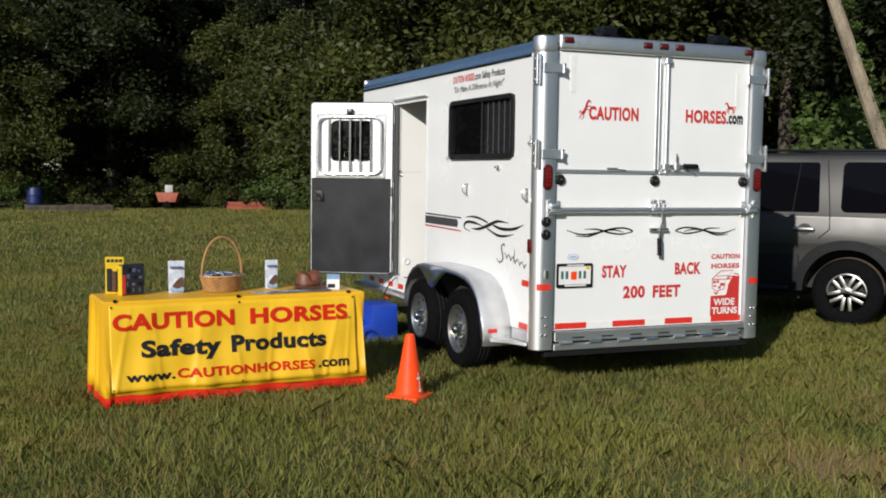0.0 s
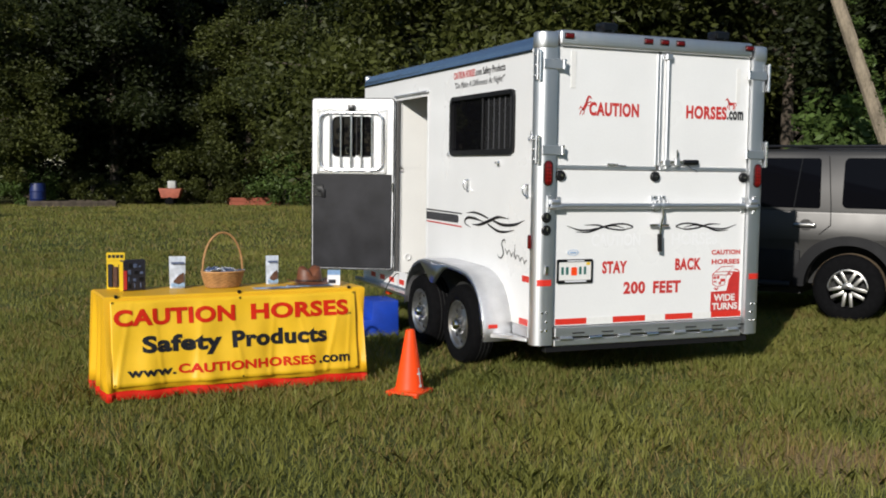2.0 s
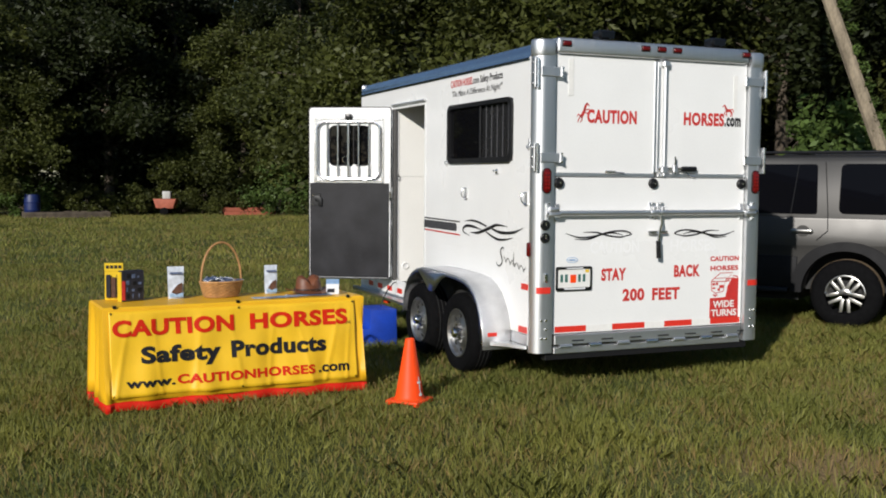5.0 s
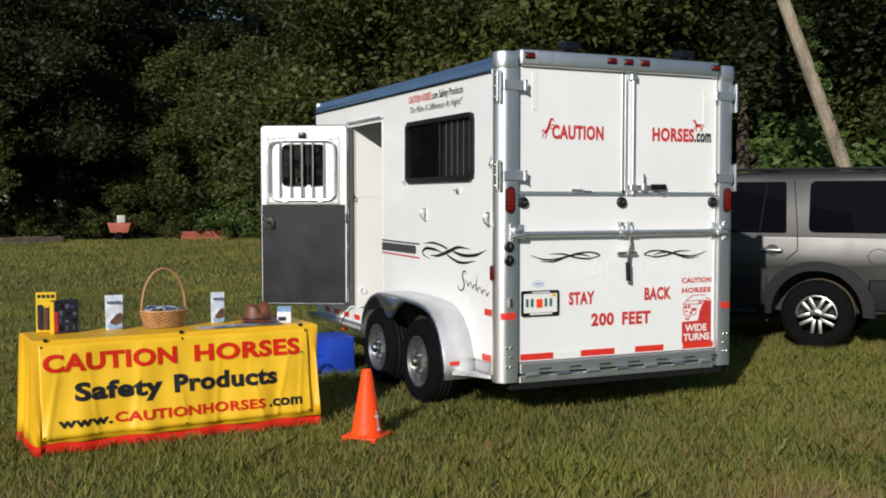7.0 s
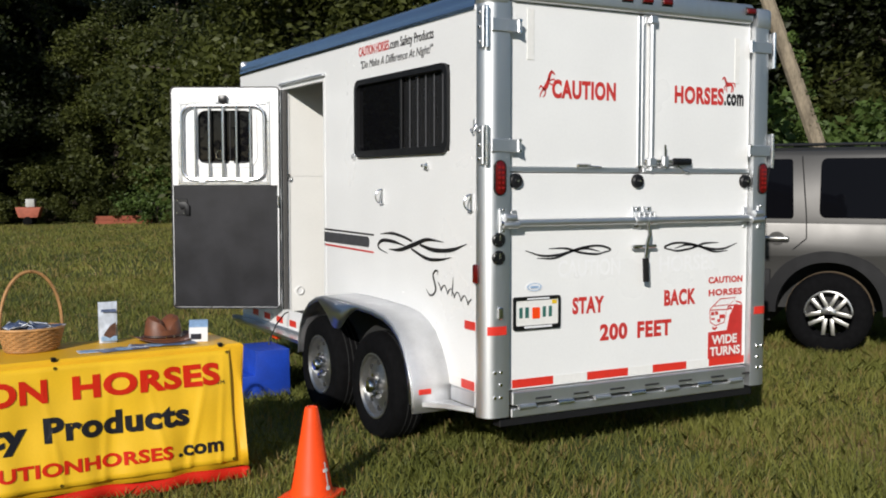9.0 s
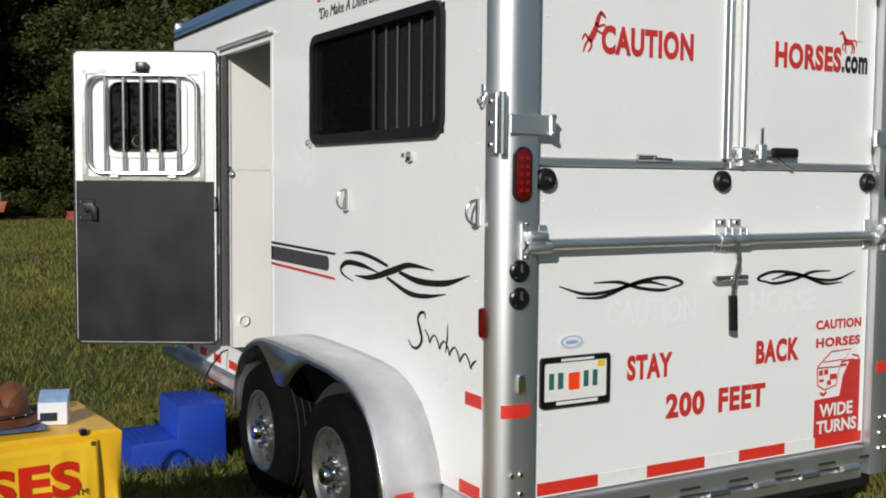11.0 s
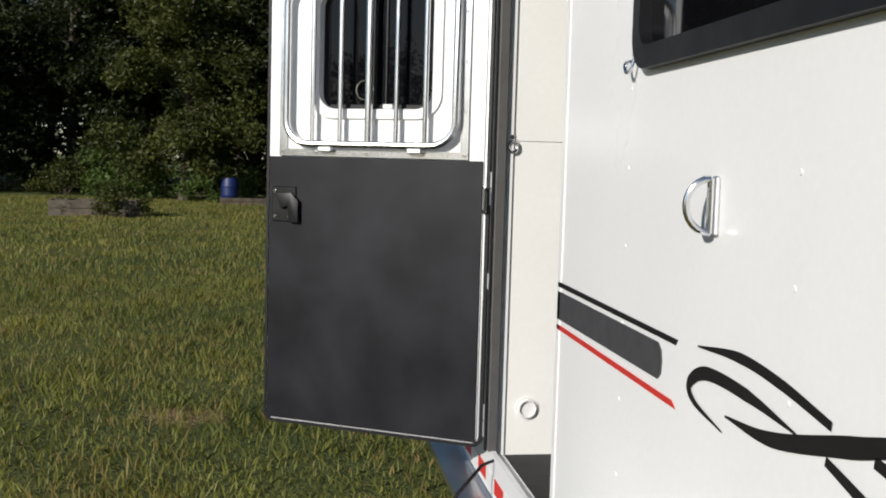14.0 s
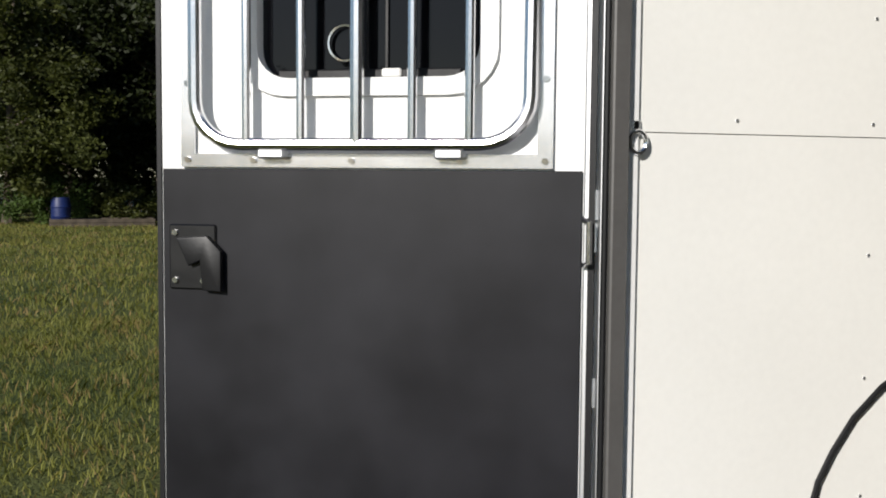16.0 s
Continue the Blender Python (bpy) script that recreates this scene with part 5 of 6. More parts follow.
def crease(x, z):
    """Upright folds that deepen towards the foot of the sheet."""
    k = 1.15 - z / TH
    return sum(h * k * math.exp(-(((x - c - lean * (z - 0.4)) / w) ** 2)) for c, h, w, lean in CREASES) + 0.005 * math.sin(23 * x + 9 * z) * max(0.0, 0.45 - z)


def banner_y(x, z):
    return -0.28 - flare(z) - 0.014 - cloth_wave(x - 0.476, z) - 0.004 * math.sin(x * 5 + z * 9) - 0.004 * math.sin(x * 11 - z * 14) - crease(x, z)


def build_banner():
    banner = empty("vinyl_banner", TABLE, "yellow vinyl sales banner hung across the front of table", "banner")
    x0, x1, z0, z1 = -0.945, 0.895, 0.12, 0.712
    bm = bmesh.new()
    nx, nz = 150, 22
    grid = [[bm.verts.new((x0 + (x1 - x0) * i / nx, banner_y(x0 + (x1 - x0) * i / nx, z0 + (z1 - z0) * j / nz), z0 + (z1 - z0) * j / nz)) for i in range(nx + 1)] for j in range(nz + 1)]
    for a, b in zip(grid, grid[1:]):
        for k in range(nx):
            bm.faces.new((a[k], a[k + 1], b[k + 1], b[k]))
    bmesh.ops.recalc_face_normals(bm, faces=bm.faces)
    sh = part("sheet", bm, M_BANNER, banner, "yellow banner sheet")
    sh.modifiers.new("thick", "SOLIDIFY").thickness = 0.0015
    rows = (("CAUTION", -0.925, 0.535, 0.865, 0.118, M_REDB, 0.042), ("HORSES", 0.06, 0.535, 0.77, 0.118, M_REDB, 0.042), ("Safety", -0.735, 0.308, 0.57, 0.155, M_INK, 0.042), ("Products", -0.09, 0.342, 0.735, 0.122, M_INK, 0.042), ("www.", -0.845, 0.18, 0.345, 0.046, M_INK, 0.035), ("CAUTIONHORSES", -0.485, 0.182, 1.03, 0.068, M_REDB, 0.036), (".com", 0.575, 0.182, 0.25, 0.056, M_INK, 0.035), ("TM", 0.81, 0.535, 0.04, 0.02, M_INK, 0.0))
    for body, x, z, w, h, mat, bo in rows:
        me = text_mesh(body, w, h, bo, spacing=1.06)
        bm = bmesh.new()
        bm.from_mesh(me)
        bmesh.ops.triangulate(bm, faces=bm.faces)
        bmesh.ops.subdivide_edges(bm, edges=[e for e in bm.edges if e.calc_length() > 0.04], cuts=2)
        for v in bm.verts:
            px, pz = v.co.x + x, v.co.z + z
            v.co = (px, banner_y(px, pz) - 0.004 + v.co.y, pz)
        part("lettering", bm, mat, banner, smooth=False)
    for x in (-0.93, -0.02, 0.88):
        for z in (z1 - 0.012, z0 + 0.012):
            part("eyelet", bm_ring([(0.004, -0.002), (0.008, -0.002), (0.008, 0.002)], 12, None, "y"), M_BLACK, banner, m=pose(x, banner_y(x, z) - 0.003, z))
    for x in (-0.02, 0.85, -0.90):
        part("cloth_clip", bm_box((x - 0.012, -0.29, TH - 0.01), (x + 0.012, -0.262, TH + 0.012), 0.004), M_BLACK, banner)


build_banner()


def at_table(x, y, rz=0, dz=0.002):
    return TABLE @ pose(x, y, TH + dz, 0, 0, rz)


def build_basket():
    b = empty("wicker_basket", at_table(-0.045, 0.075, 8), "oval wicker basket with hoop handle full of packets", "basket")
    rim = lambda t, s, z: (0.165 * s * math.cos(t), 0.115 * s * math.sin(t), z)
    bm = bmesh.new()
    bm_tube([rim(math.tau * k / 40, 1.0, 0.118) for k in range(40)], 0.009, 6, True, bm)
    bm_tube([rim(math.tau * k / 40, 0.78, 0.008) for k in range(40)], 0.008, 6, True, bm)
    part("rim", bm, M_WICKER, b, "thick wicker rim")
    for j in range(8):
        z = 0.018 + j * 0.0125
        s = 0.79 + 0.2 * (z / 0.118)
        pts = []
        for k in range(96):
            t = math.tau * k / 96
            w = 1 + 0.03 * math.sin(t * 16 + math.pi * (j % 2))
            pts.append(rim(t, s * w, z))
        part("weave_strand", bm_tube(pts, 0.0068, 5, True), M_WICKER, b)
    for k in range(32):
        t = math.tau * k / 32
        part("stake", bm_tube([rim(t, 0.78, 0.01), rim(t, 0.99, 0.118)], 0.004, 5), M_WICKER, b)
    bm = bmesh.new()
    bmesh.ops.create_circle(bm, cap_ends=True, segments=32, radius=1)
    bmesh.ops.scale(bm, vec=(0.13, 0.09, 1), verts=bm.verts)
    bmesh.ops.translate(bm, vec=(0, 0, 0.007), verts=bm.verts)
    part("base", bm, M_WICKER, b)
    hp = [(0.163 * math.cos(t) * (1.0 if t < 0 else 1.0), 0, 0.09 + 0.325 * math.sin(t) ** 0.85 if t > 0 and t < math.pi else 0.09) for t in (math.pi * k / 24 for k in range(25))]
    part("handle", bm_tube(hp, 0.009, 8), M_WICKER, b, "hooped wicker handle")
    part("handle_wrap", bm_tube([(p[0], p[1] + 0.008 * math.sin(k * 2.0), p[2] + 0.004 * math.cos(k * 2.0)) for k, p in enumerate(hp)], 0.006, 6), M_WICKER, b)
    rnd = random.Random(4)
    for k in range(9):
        m = TABLE @ pose(-0.045 - 0.10 + 0.025 * k, 0.065 + 0.03 * rnd.uniform(-1, 1), TH + 0.118 + 0.012 * rnd.random(), rnd.uniform(-25, 25), rnd.uniform(-30, 30), rnd.uniform(-60, 60))
        p = tagged(empty("product_packet", m, "small clear packet of dark printed goods in basket", "packet", "packets in the basket"))
        part("card", bm_box((-0.05, -0.035, 0), (0.05, 0.035, 0.006), 0.002), M_PRINT, p)
        part("sleeve", bm_box((-0.06, -0.042, -0.002), (0.06, 0.042, 0.0), 0.0), M_PAPER, p, smooth=False)


build_basket()


def build_packet(x, y, rz, h, w):
    p = empty("brochure_packet", at_table(x, y, rz), "standing white and blue printed plastic packet on table", "packet", "standing packets")
    bm = bmesh.new()
    rows = []
    for z, d, ww in ((0.0, 0.022, 0.92), (0.05, 0.026, 0.96), (h * 0.6, 0.014, 1.0), (h * 0.9, 0.006, 1.02), (h, 0.002, 1.03)):
        rows.append([bm.verts.new(q) for q in ((-w / 2 * ww, -d * 0.5, z), (0, -d, z), (w / 2 * ww, -d * 0.5, z), (w / 2 * ww, d * 0.5, z), (0, d, z), (-w / 2 * ww, d * 0.5, z))])
    for a, b in zip(rows, rows[1:]):
        for k in range(6):
            bm.faces.new((a[k], a[(k + 1) % 6], b[(k + 1) % 6], b[k]))
    bm.faces.new(rows[0])
    bm.faces.new(rows[-1])
    bmesh.ops.recalc_face_normals(bm, faces=bm.faces)
    part("pouch", bm, M_POUCH, p, "glossy blue-white pouch")
    lean = 4
    part("printed_bar", bm_box((-w * 0.40, -0.0235, h * 0.76), (w * 0.40, -0.0215, h * 0.83)), M_PRINT, p, smooth=False)
    part("printed_picture", bm_prism([(-w * 0.3, h * 0.2), (w * 0.05, h * 0.12), (w * 0.36, h * 0.2), (w * 0.38, h * 0.5), (w * 0.1, h * 0.44), (-w * 0.05, h * 0.36)], "y", -0.0285, -0.025), M_BROWNP, p, smooth=False)
    part("printed_band", bm_box((-w * 0.42, -0.0285, 0.012), (w * 0.44, -0.026, h * 0.17)), M_LTBLUE, p, smooth=False)


build_packet(-0.385, 0.10, -6, 0.24, 0.118)
build_packet(0.365, 0.13, -4, 0.225, 0.098)


def build_boxes():
    b = empty("display_box", at_table(-0.815, 0.19, -14), "tall yellow card display box on table", "box")
    part("carton", bm_box((-0.065, -0.03, 0), (0.065, 0.03, 0.26), 0.003), M_BOXY, b, "yellow card carton")
    part("header_card", bm_box((-0.065, -0.036, 0.215), (0.065, -0.031, 0.275), 0.001), M_BOXY, b)
    for k in range(4):
        part("plain_bar", bm_box((-0.055 + 0.029 * k, -0.0385, 0.235), (-0.033 + 0.029 * k, -0.0365, 0.258)), M_INK, b, smooth=False)
    for k in range(3):
        part("packed_item", bm_box((-0.055 + 0.037 * k, -0.048, 0.02), (-0.022 + 0.037 * k, -0.031, 0.19 - 0.02 * (k % 2)), 0.004), M_BOXK if k % 2 == 0 else M_BROWNP, b)
    b = empty("display_box", at_table(-0.715, 0.075, 12), "clear stand holding dark printed product packs", "box")
    part("carton", bm_box((-0.085, -0.03, 0), (0.085, 0.035, 0.225), 0.004), M_BOXK, b, "black printed carton")
    part("side_panel", bm_box((-0.091, -0.03, 0), (-0.0855, 0.035, 0.215), 0.001), M_BOXY, b, "yellow side panel")
    part("side_strip", bm_box((-0.085, -0.034, 0.01), (-0.06, -0.0305, 0.15), 0.001), M_RED, b)
    for i in range(3):
        for j in range(4):
            part("printed_picture", bm_box((-0.05 + 0.043 * i + 0.006 * math.sin(7 * i + 3 * j), -0.0345, 0.02 + 0.05 * j), (-0.028 + 0.043 * i + 0.012 * math.sin(5 * i + 11 * j), -0.0305, 0.045 + 0.05 * j + 0.01 * math.sin(9 * i * j + 1)), 0.001), M_PRINT if (i + j) % 3 else M_CLAD, b, smooth=False)
    b = empty("card_box", at_table(0.80, -0.09, -22), "small white card box with blue lid on table", "box")
    part("carton", bm_box((-0.05, -0.035, 0), (0.05, 0.035, 0.082), 0.002), M_PAPER, b)
    part("lid", bm_prism([(-0.037, 0.082), (0.037, 0.082), (0.033, 0.115), (0.03, 0.115)], "x", -0.05, 0.05), M_LTBLUE, b, "raised pale blue lid")
    part("printed_picture", bm_box((-0.042, -0.0375, 0.015), (0.015, -0.0355, 0.045)), M_BOXK, b, smooth=False)
    rnd = random.Random(9)
    for k in range(6):
        x = 0.22 + 0.09 * k
        p = empty("leaflet", at_table(x, -0.13 + 0.025 * rnd.uniform(-1, 1), rnd.uniform(-25, 25), 0.003 + 0.0012 * k), "glossy printed leaflet lying on table", "leaflet", "leaflets")
        part("sheet", bm_box((-0.085, -0.05, 0), (0.085, 0.05, 0.001)), M_PAPER if k % 3 == 0 else M_PRINT, p, smooth=False)
        part("printed_picture", bm_box((-0.07, -0.04, 0.001), (0.0, 0.04, 0.0018)), M_PRINT if k % 2 else M_LTBLUE, p, smooth=False)


build_boxes()


def build_hat():
    h = empty("cowboy_hat", at_table(0.63, 0.0, 4), "brown leather cowboy hat with studded dark band", "hat")
    bm = bmesh.new()
    n = 40
    rows = []
    for r, z in ((0.185, 0.0), (0.17, 0.0), (0.14, 0.006), (0.112, 0.012), (0.102, 0.02), (0.098, 0.06), (0.092, 0.105), (0.082, 0.128), (0.055, 0.138), (0.0, 0.128)):
        row = []
        for k in range(n):
            t = math.tau * k / n
            x, y = 1.0 * r * math.cos(t), 0.82 * r * math.sin(t)
            zz = z
            if r > 0.12:
                zz += 0.035 * abs(math.cos(t)) ** 3 * (r - 0.11) / 0.075 + 0.012
            else:
                zz += 0.008
            if z > 0.09:
                zz -= 0.045 * math.exp(-((x / 0.028) ** 2)) * (0.6 + 0.4 * min(1, r / 0.05))
                zz -= 0.03 * max(0.0, -y / 0.07)
            row.append(bm.verts.new((x, y, zz)))
        rows.append(row)
    for a, b in zip(rows, rows[1:]):
        for k in range(n):
            bm.faces.new((a[k], a[(k + 1) % n], b[(k + 1) % n], b[k]))
    bmesh.ops.remove_doubles(bm, verts=bm.verts, dist=1e-4)
    bmesh.ops.recalc_face_normals(bm, faces=bm.faces)
    c = part("crown_and_brim", bm, M_HAT, h, "brown leather crown and curled brim")
    c.modifiers.new("thick", "SOLIDIFY").thickness = 0.003
    part("band", bm_tube([(0.104 * math.cos(t), 0.086 * math.sin(t), 0.036) for t in (math.tau * k / 40 for k in range(40))], 0.009, 6, True), M_BAND, h)
    for k in range(14):
        t = math.tau * k / 14
        part("stud", bm_cyl((0.114 * math.cos(t), 0.095 * math.sin(t), 0.036), 0.004, 0.006, "z", 8), M_CHROME, h)


build_hat()


def build_cone():
    c = empty("traffic_cone", pose(2.51, 6.535, 0.0, 0, 0, 43), "orange plastic traffic cone with a small white cross", "traffic cone")
    part("base", bm_box((-0.135, -0.135, 0.012), (0.135, 0.135, 0.036), 0.012, 2), M_ORANGE, c, "square orange base")
    for x in (-0.11, 0.11):
        for y in (-0.11, 0.11):
            part("foot", bm_box((x - 0.02, y - 0.02, 0), (x + 0.02, y + 0.02, 0.014), 0.003), M_ORANGE, c)
    part("cone_body", bm_ring([(0.125, 0.03), (0.112, 0.042), (0.104, 0.06), (0.034, 0.474), (0.03, 0.480), (0.022, 0.480), (0.02, 0.462)], 40, None, "z"), M_ORANGE, c, "tapered orange body")
    # a white cross laid on the cone's flank
    flank = pose(0, 0, 0, 0, 0, 12)
    def on_cone(a, z):
        r = 0.104 - (z - 0.06) * (0.07 / 0.402) + 0.0025
        return (r * math.sin(a), -r * math.cos(a), z)
    def patch(a0, a1, z0, z1):
        bm = bmesh.new()
        n = 6
        g = [[bm.verts.new(on_cone(a0 + (a1 - a0) * i / n, z0 + (z1 - z0) * j / n)) for i in range(n + 1)] for j in range(n + 1)]
        for a, b in zip(g, g[1:]):
            for k in range(n):
                bm.faces.new((a[k], a[k + 1], b[k + 1], b[k]))
        bmesh.ops.recalc_face_normals(bm, faces=bm.faces)
        return bm
    part("white_cross", patch(0.07, 0.17, 0.075, 0.205), M_WHITETAPE, c, "white cross", pose(0, 0, 0, 0, 0, -20), smooth=False)
    part("white_cross", patch(-0.10, 0.34, 0.155, 0.172), M_WHITETAPE, c, "", pose(0, 0, 0, 0, 0, -20), smooth=False)
    part("white_cross", patch(-0.02, 0.28, 0.065, 0.085), M_WHITETAPE, c, "", pose(0, 0, 0, 0, 0, -20), smooth=False)


build_cone()


def build_step():
    s = empty("mounting_step", pose(3.10, 9.29, 0), "blue moulded plastic two-step mounting block on grass", "step stool")
    prof = [(-0.28, 0.0), (0.262, 0.0), (0.255, 0.355), (-0.015, 0.355), (-0.022, 0.172), (-0.275, 0.168)]
    part("body", bm_prism(prof, "y", -0.20, 0.22, bevel=0.012), M_BLUE, s, "blue plastic body")
    for x0, x1, z in ((-0.25, -0.05, 0.170), (0.01, 0.235, 0.355)):
        for k in range(5):
            x = x0 + (x1 - x0) * (k + 0.5) / 5
            part("tread_rib", bm_box((x - 0.006, -0.16, z - 0.002), (x + 0.006, 0.18, z + 0.0012), 0.0005), M_BLUE, s)


build_step()

# ---- plants ----
RNG = np.random.default_rng(7)


def mesh_from(name, co, quads, mat):
    me = bpy.data.meshes.new(name)
    nf, k = quads.shape
    me.vertices.add(len(co))
    me.vertices.foreach_set("co", co.astype(np.float32).ravel())
    me.loops.add(nf * k)
    me.loops.foreach_set("vertex_index", quads.astype(np.int32).ravel())
    me.polygons.add(nf)
    me.polygons.foreach_set("loop_start", np.arange(0, nf * k, k, dtype=np.int32))
    me.materials.append(mat)
    me.update()
    me.validate()
    return me


def leaf_cloud(name, centres, radii, per, size, mat, seed, flat=0.75):
    """Many small pointed leaves in clumps round the centres."""
    g = np.random.default_rng(seed)
    n = len(centres) * per
    c = np.repeat(np.array(centres), per, 0)
    r = np.repeat(np.array(radii), per)
    d = g.normal(size=(n, 3))
    d /= np.linalg.norm(d, axis=1)[:, None]
    p = c + d * (r * g.random(n) ** 0.45)[:, None] * np.array((1, 1, flat))
    a = g.normal(size=(n, 3))
    a[:, 2] *= 0.6
    a /= np.linalg.norm(a, axis=1)[:, None]
    b = np.cross(a, g.normal(size=(n, 3)))
    b /= np.linalg.norm(b, axis=1)[:, None]
    s = (size * g.uniform(0.6, 1.3, n))[:, None]
    co = np.stack([p - a * s, p + b * s * 0.42, p + a * s, p - b * s * 0.42], 1).reshape(-1, 3)
    return mesh_from(name, co, np.arange(n * 4).reshape(-1, 4), mat)


def make_tree(name, height, spread, base, seed, leaf, label, size=0.16, clumps=70, per=150, bark=None, crown_mat=None, category="tree"):
    """A tapered trunk with limbs, and a crown of leaf clumps on the limbs' ends with gaps between."""
    g = random.Random(seed)
    root = empty(name, Matrix(), label, category)
    lean = (g.uniform(-0.5, 0.5), g.uniform(-0.5, 0.5))
    n = 8
    trunk = [(lean[0] * (k / n) ** 2 + g.uniform(-0.06, 0.06), lean[1] * (k / n) ** 2 + g.uniform(-0.06, 0.06), height * 0.82 * k / n) for k in range(n + 1)]
    bm = bm_tube(trunk, height * 0.018, 8, taper=[1.25 if k == 0 else 1 - 0.85 * k / n for k in range(n + 1)])
    ends = []
    for k in range(16):
        f = base + (0.95 - base) * (k + g.random()) / 16
        h = height * 0.8 * f
        i = min(n - 1, int(f * n))
        s = Vector(trunk[i])
        s.z = h
        a = g.uniform(0, math.tau)
        ln = spread * (0.55 + 0.45 * g.random()) * (1.1 - 0.55 * f)
        e = s + Vector((math.cos(a) * ln, math.sin(a) * ln, ln * g.uniform(0.15, 0.7)))
        mid = (s + e) / 2 + Vector((0, 0, 0.12 * ln))
        bm_tube([s, mid, e], height * 0.006, 6, bm=bm, taper=[1, 0.65, 0.25])
        ends += [e, mid * 0.4 + e * 0.6, mid]
    part("trunk", bm, bark or M_BARK, root, "tapered trunk with limbs")
    cs, rs = [], []
    for k in range(clumps):
        e = ends[k % len(ends)]
        j = Vector((g.gauss(0, 0.5), g.gauss(0, 0.5), g.gauss(0, 0.4))) * spread * 0.28
        cs.append(tuple(e + j))
        rs.append(spread * g.uniform(0.14, 0.30))
    me = leaf_cloud("crown", cs, rs, per, size, leaf, seed)
    part("crown", me, leaf, root, "crown of small leaves in uneven clumps")
    return root


def make_bush(name, w, h, seed, leaf, label, size=0.07, clumps=26, per=110):
    g = random.Random(seed)
    root = empty(name, Matrix(), label, "shrub")
    bm = bmesh.new()
    cs, rs = [], []
    for k in range(clumps):
        a, r = g.uniform(0, math.tau), w * 0.5 * g.random() ** 0.6
        z = h * (0.12 + 0.8 * g.random() * (1 - 0.5 * (r / (w * 0.5)) ** 2))
        cs.append((r * math.cos(a), r * math.sin(a), z))
        rs.append(w * g.uniform(0.10, 0.20))
        if k % 3 == 0:
            bm_tube([(0.05 * math.cos(a), 0.05 * math.sin(a), 0), (0.5 * cs[-1][0], 0.5 * cs[-1][1], z * 0.6), cs[-1]], 0.02, 5, bm=bm, taper=[1, 0.6, 0.2])
    part("stems", bm, M_BARK, root)
    part("foliage", leaf_cloud("foliage", cs, rs, per, size, leaf, seed), leaf, root, "dense small leaves")
    return root


def plant(proto, spots, seed, group):
    """Sets a tree at its first spot and copies of it at the others."""
    g = random.Random(seed)
    first = True
    for x, y, s in spots:
        m = Matrix.LocRotScale((x, y, -0.05), Euler((0, 0, g.uniform(0, math.tau))), (s, s, s * g.uniform(0.92, 1.1)))
        if first:
            proto.matrix_world = m
            first = False
            tagged(proto, group=group)
        else:
            ob = copy_thing(proto, Matrix())
            ob.matrix_world = m


LB = "broad oak with dark green leaves at the field's edge"
oak_a = make_tree("oak_tree", 13, 4.2, 0.12, 11, M_LEAF, LB, 0.12, 140, 250)
oak_b = make_tree("oak_tree", 14, 4.6, 0.10, 23, M_LEAF_SHADE, "tall oak with leaves coloured dark for the wood's shade", 0.13, 140, 250)
oak_c = make_tree("sweetgum_tree", 11, 3.6, 0.08, 37, M_LEAF_Y, "tree with yellow-green leaves at the wood's edge", 0.11, 120, 250)
near_a = make_tree("oak_tree", 12, 4.8, 0.22, 51, M_LEAF, "leafy oak close behind the parked car", 0.11, 130, 260)
near_b = make_tree("oak_tree", 12, 5.0, 0.18, 67, M_LEAF_Y, "oak with sunlit yellow-green leaves behind the trailer", 0.11, 120, 260)
plant(oak_a, [(4, 47, 1.0), (13, 49, 1.05), (20, 46, 1.1), (-7, 55, 1.1), (27, 43, 1.0), (9.5, 52, 1.1), (33, 40, 1.1), (-16, 53, 1.0), (0.5, 53, 1.0), (24, 50, 1.1), (40, 36, 1.2)], 1, "oaks of the wood")
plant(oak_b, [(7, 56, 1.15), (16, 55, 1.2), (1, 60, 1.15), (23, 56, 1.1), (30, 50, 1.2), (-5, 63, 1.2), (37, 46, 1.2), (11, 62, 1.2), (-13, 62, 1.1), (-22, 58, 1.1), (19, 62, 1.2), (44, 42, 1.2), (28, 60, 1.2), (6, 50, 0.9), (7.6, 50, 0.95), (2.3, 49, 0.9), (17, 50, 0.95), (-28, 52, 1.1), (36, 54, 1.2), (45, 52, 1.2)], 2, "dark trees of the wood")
plant(oak_c, [(-1.0, 45.0, 0.9), (9.7, 46.3, 0.9), (12.2, 46.5, 0.95), (8.2, 47.5, 0.7), (-12, 50, 0.9), (18, 45, 0.8)], 3, "sunlit edge trees")
plant(near_a, [(18, 20.5, 1.0), (24, 17.5, 1.05), (21, 26, 1.1), (28, 23, 1.1), (14.5, 27, 1.0), (31, 15, 1.1), (25, 31, 1.1), (33, 28, 1.2)], 4, "oaks behind the car")
plant(near_b, [(13.2, 21.5, 0.95), (16.5, 25.0, 1.0), (10.5, 27.5, 0.95), (22.5, 22, 0.9)], 5, "sunlit oaks")
bush_a = make_bush("shrub", 3.2, 2.6, 5, M_BUSH, "overgrown green shrub at the edge of field", 0.09, 34, 120)
bush_b = make_bush("shrub", 2.6, 1.7, 6, M_LEAF_Y, "low yellowish shrub at the edge of field", 0.08, 26, 110)
bush_d = make_bush("shrub", 3.4, 3.2, 8, M_LEAF, "dark leggy shrub beneath the trees", 0.10, 36, 120)
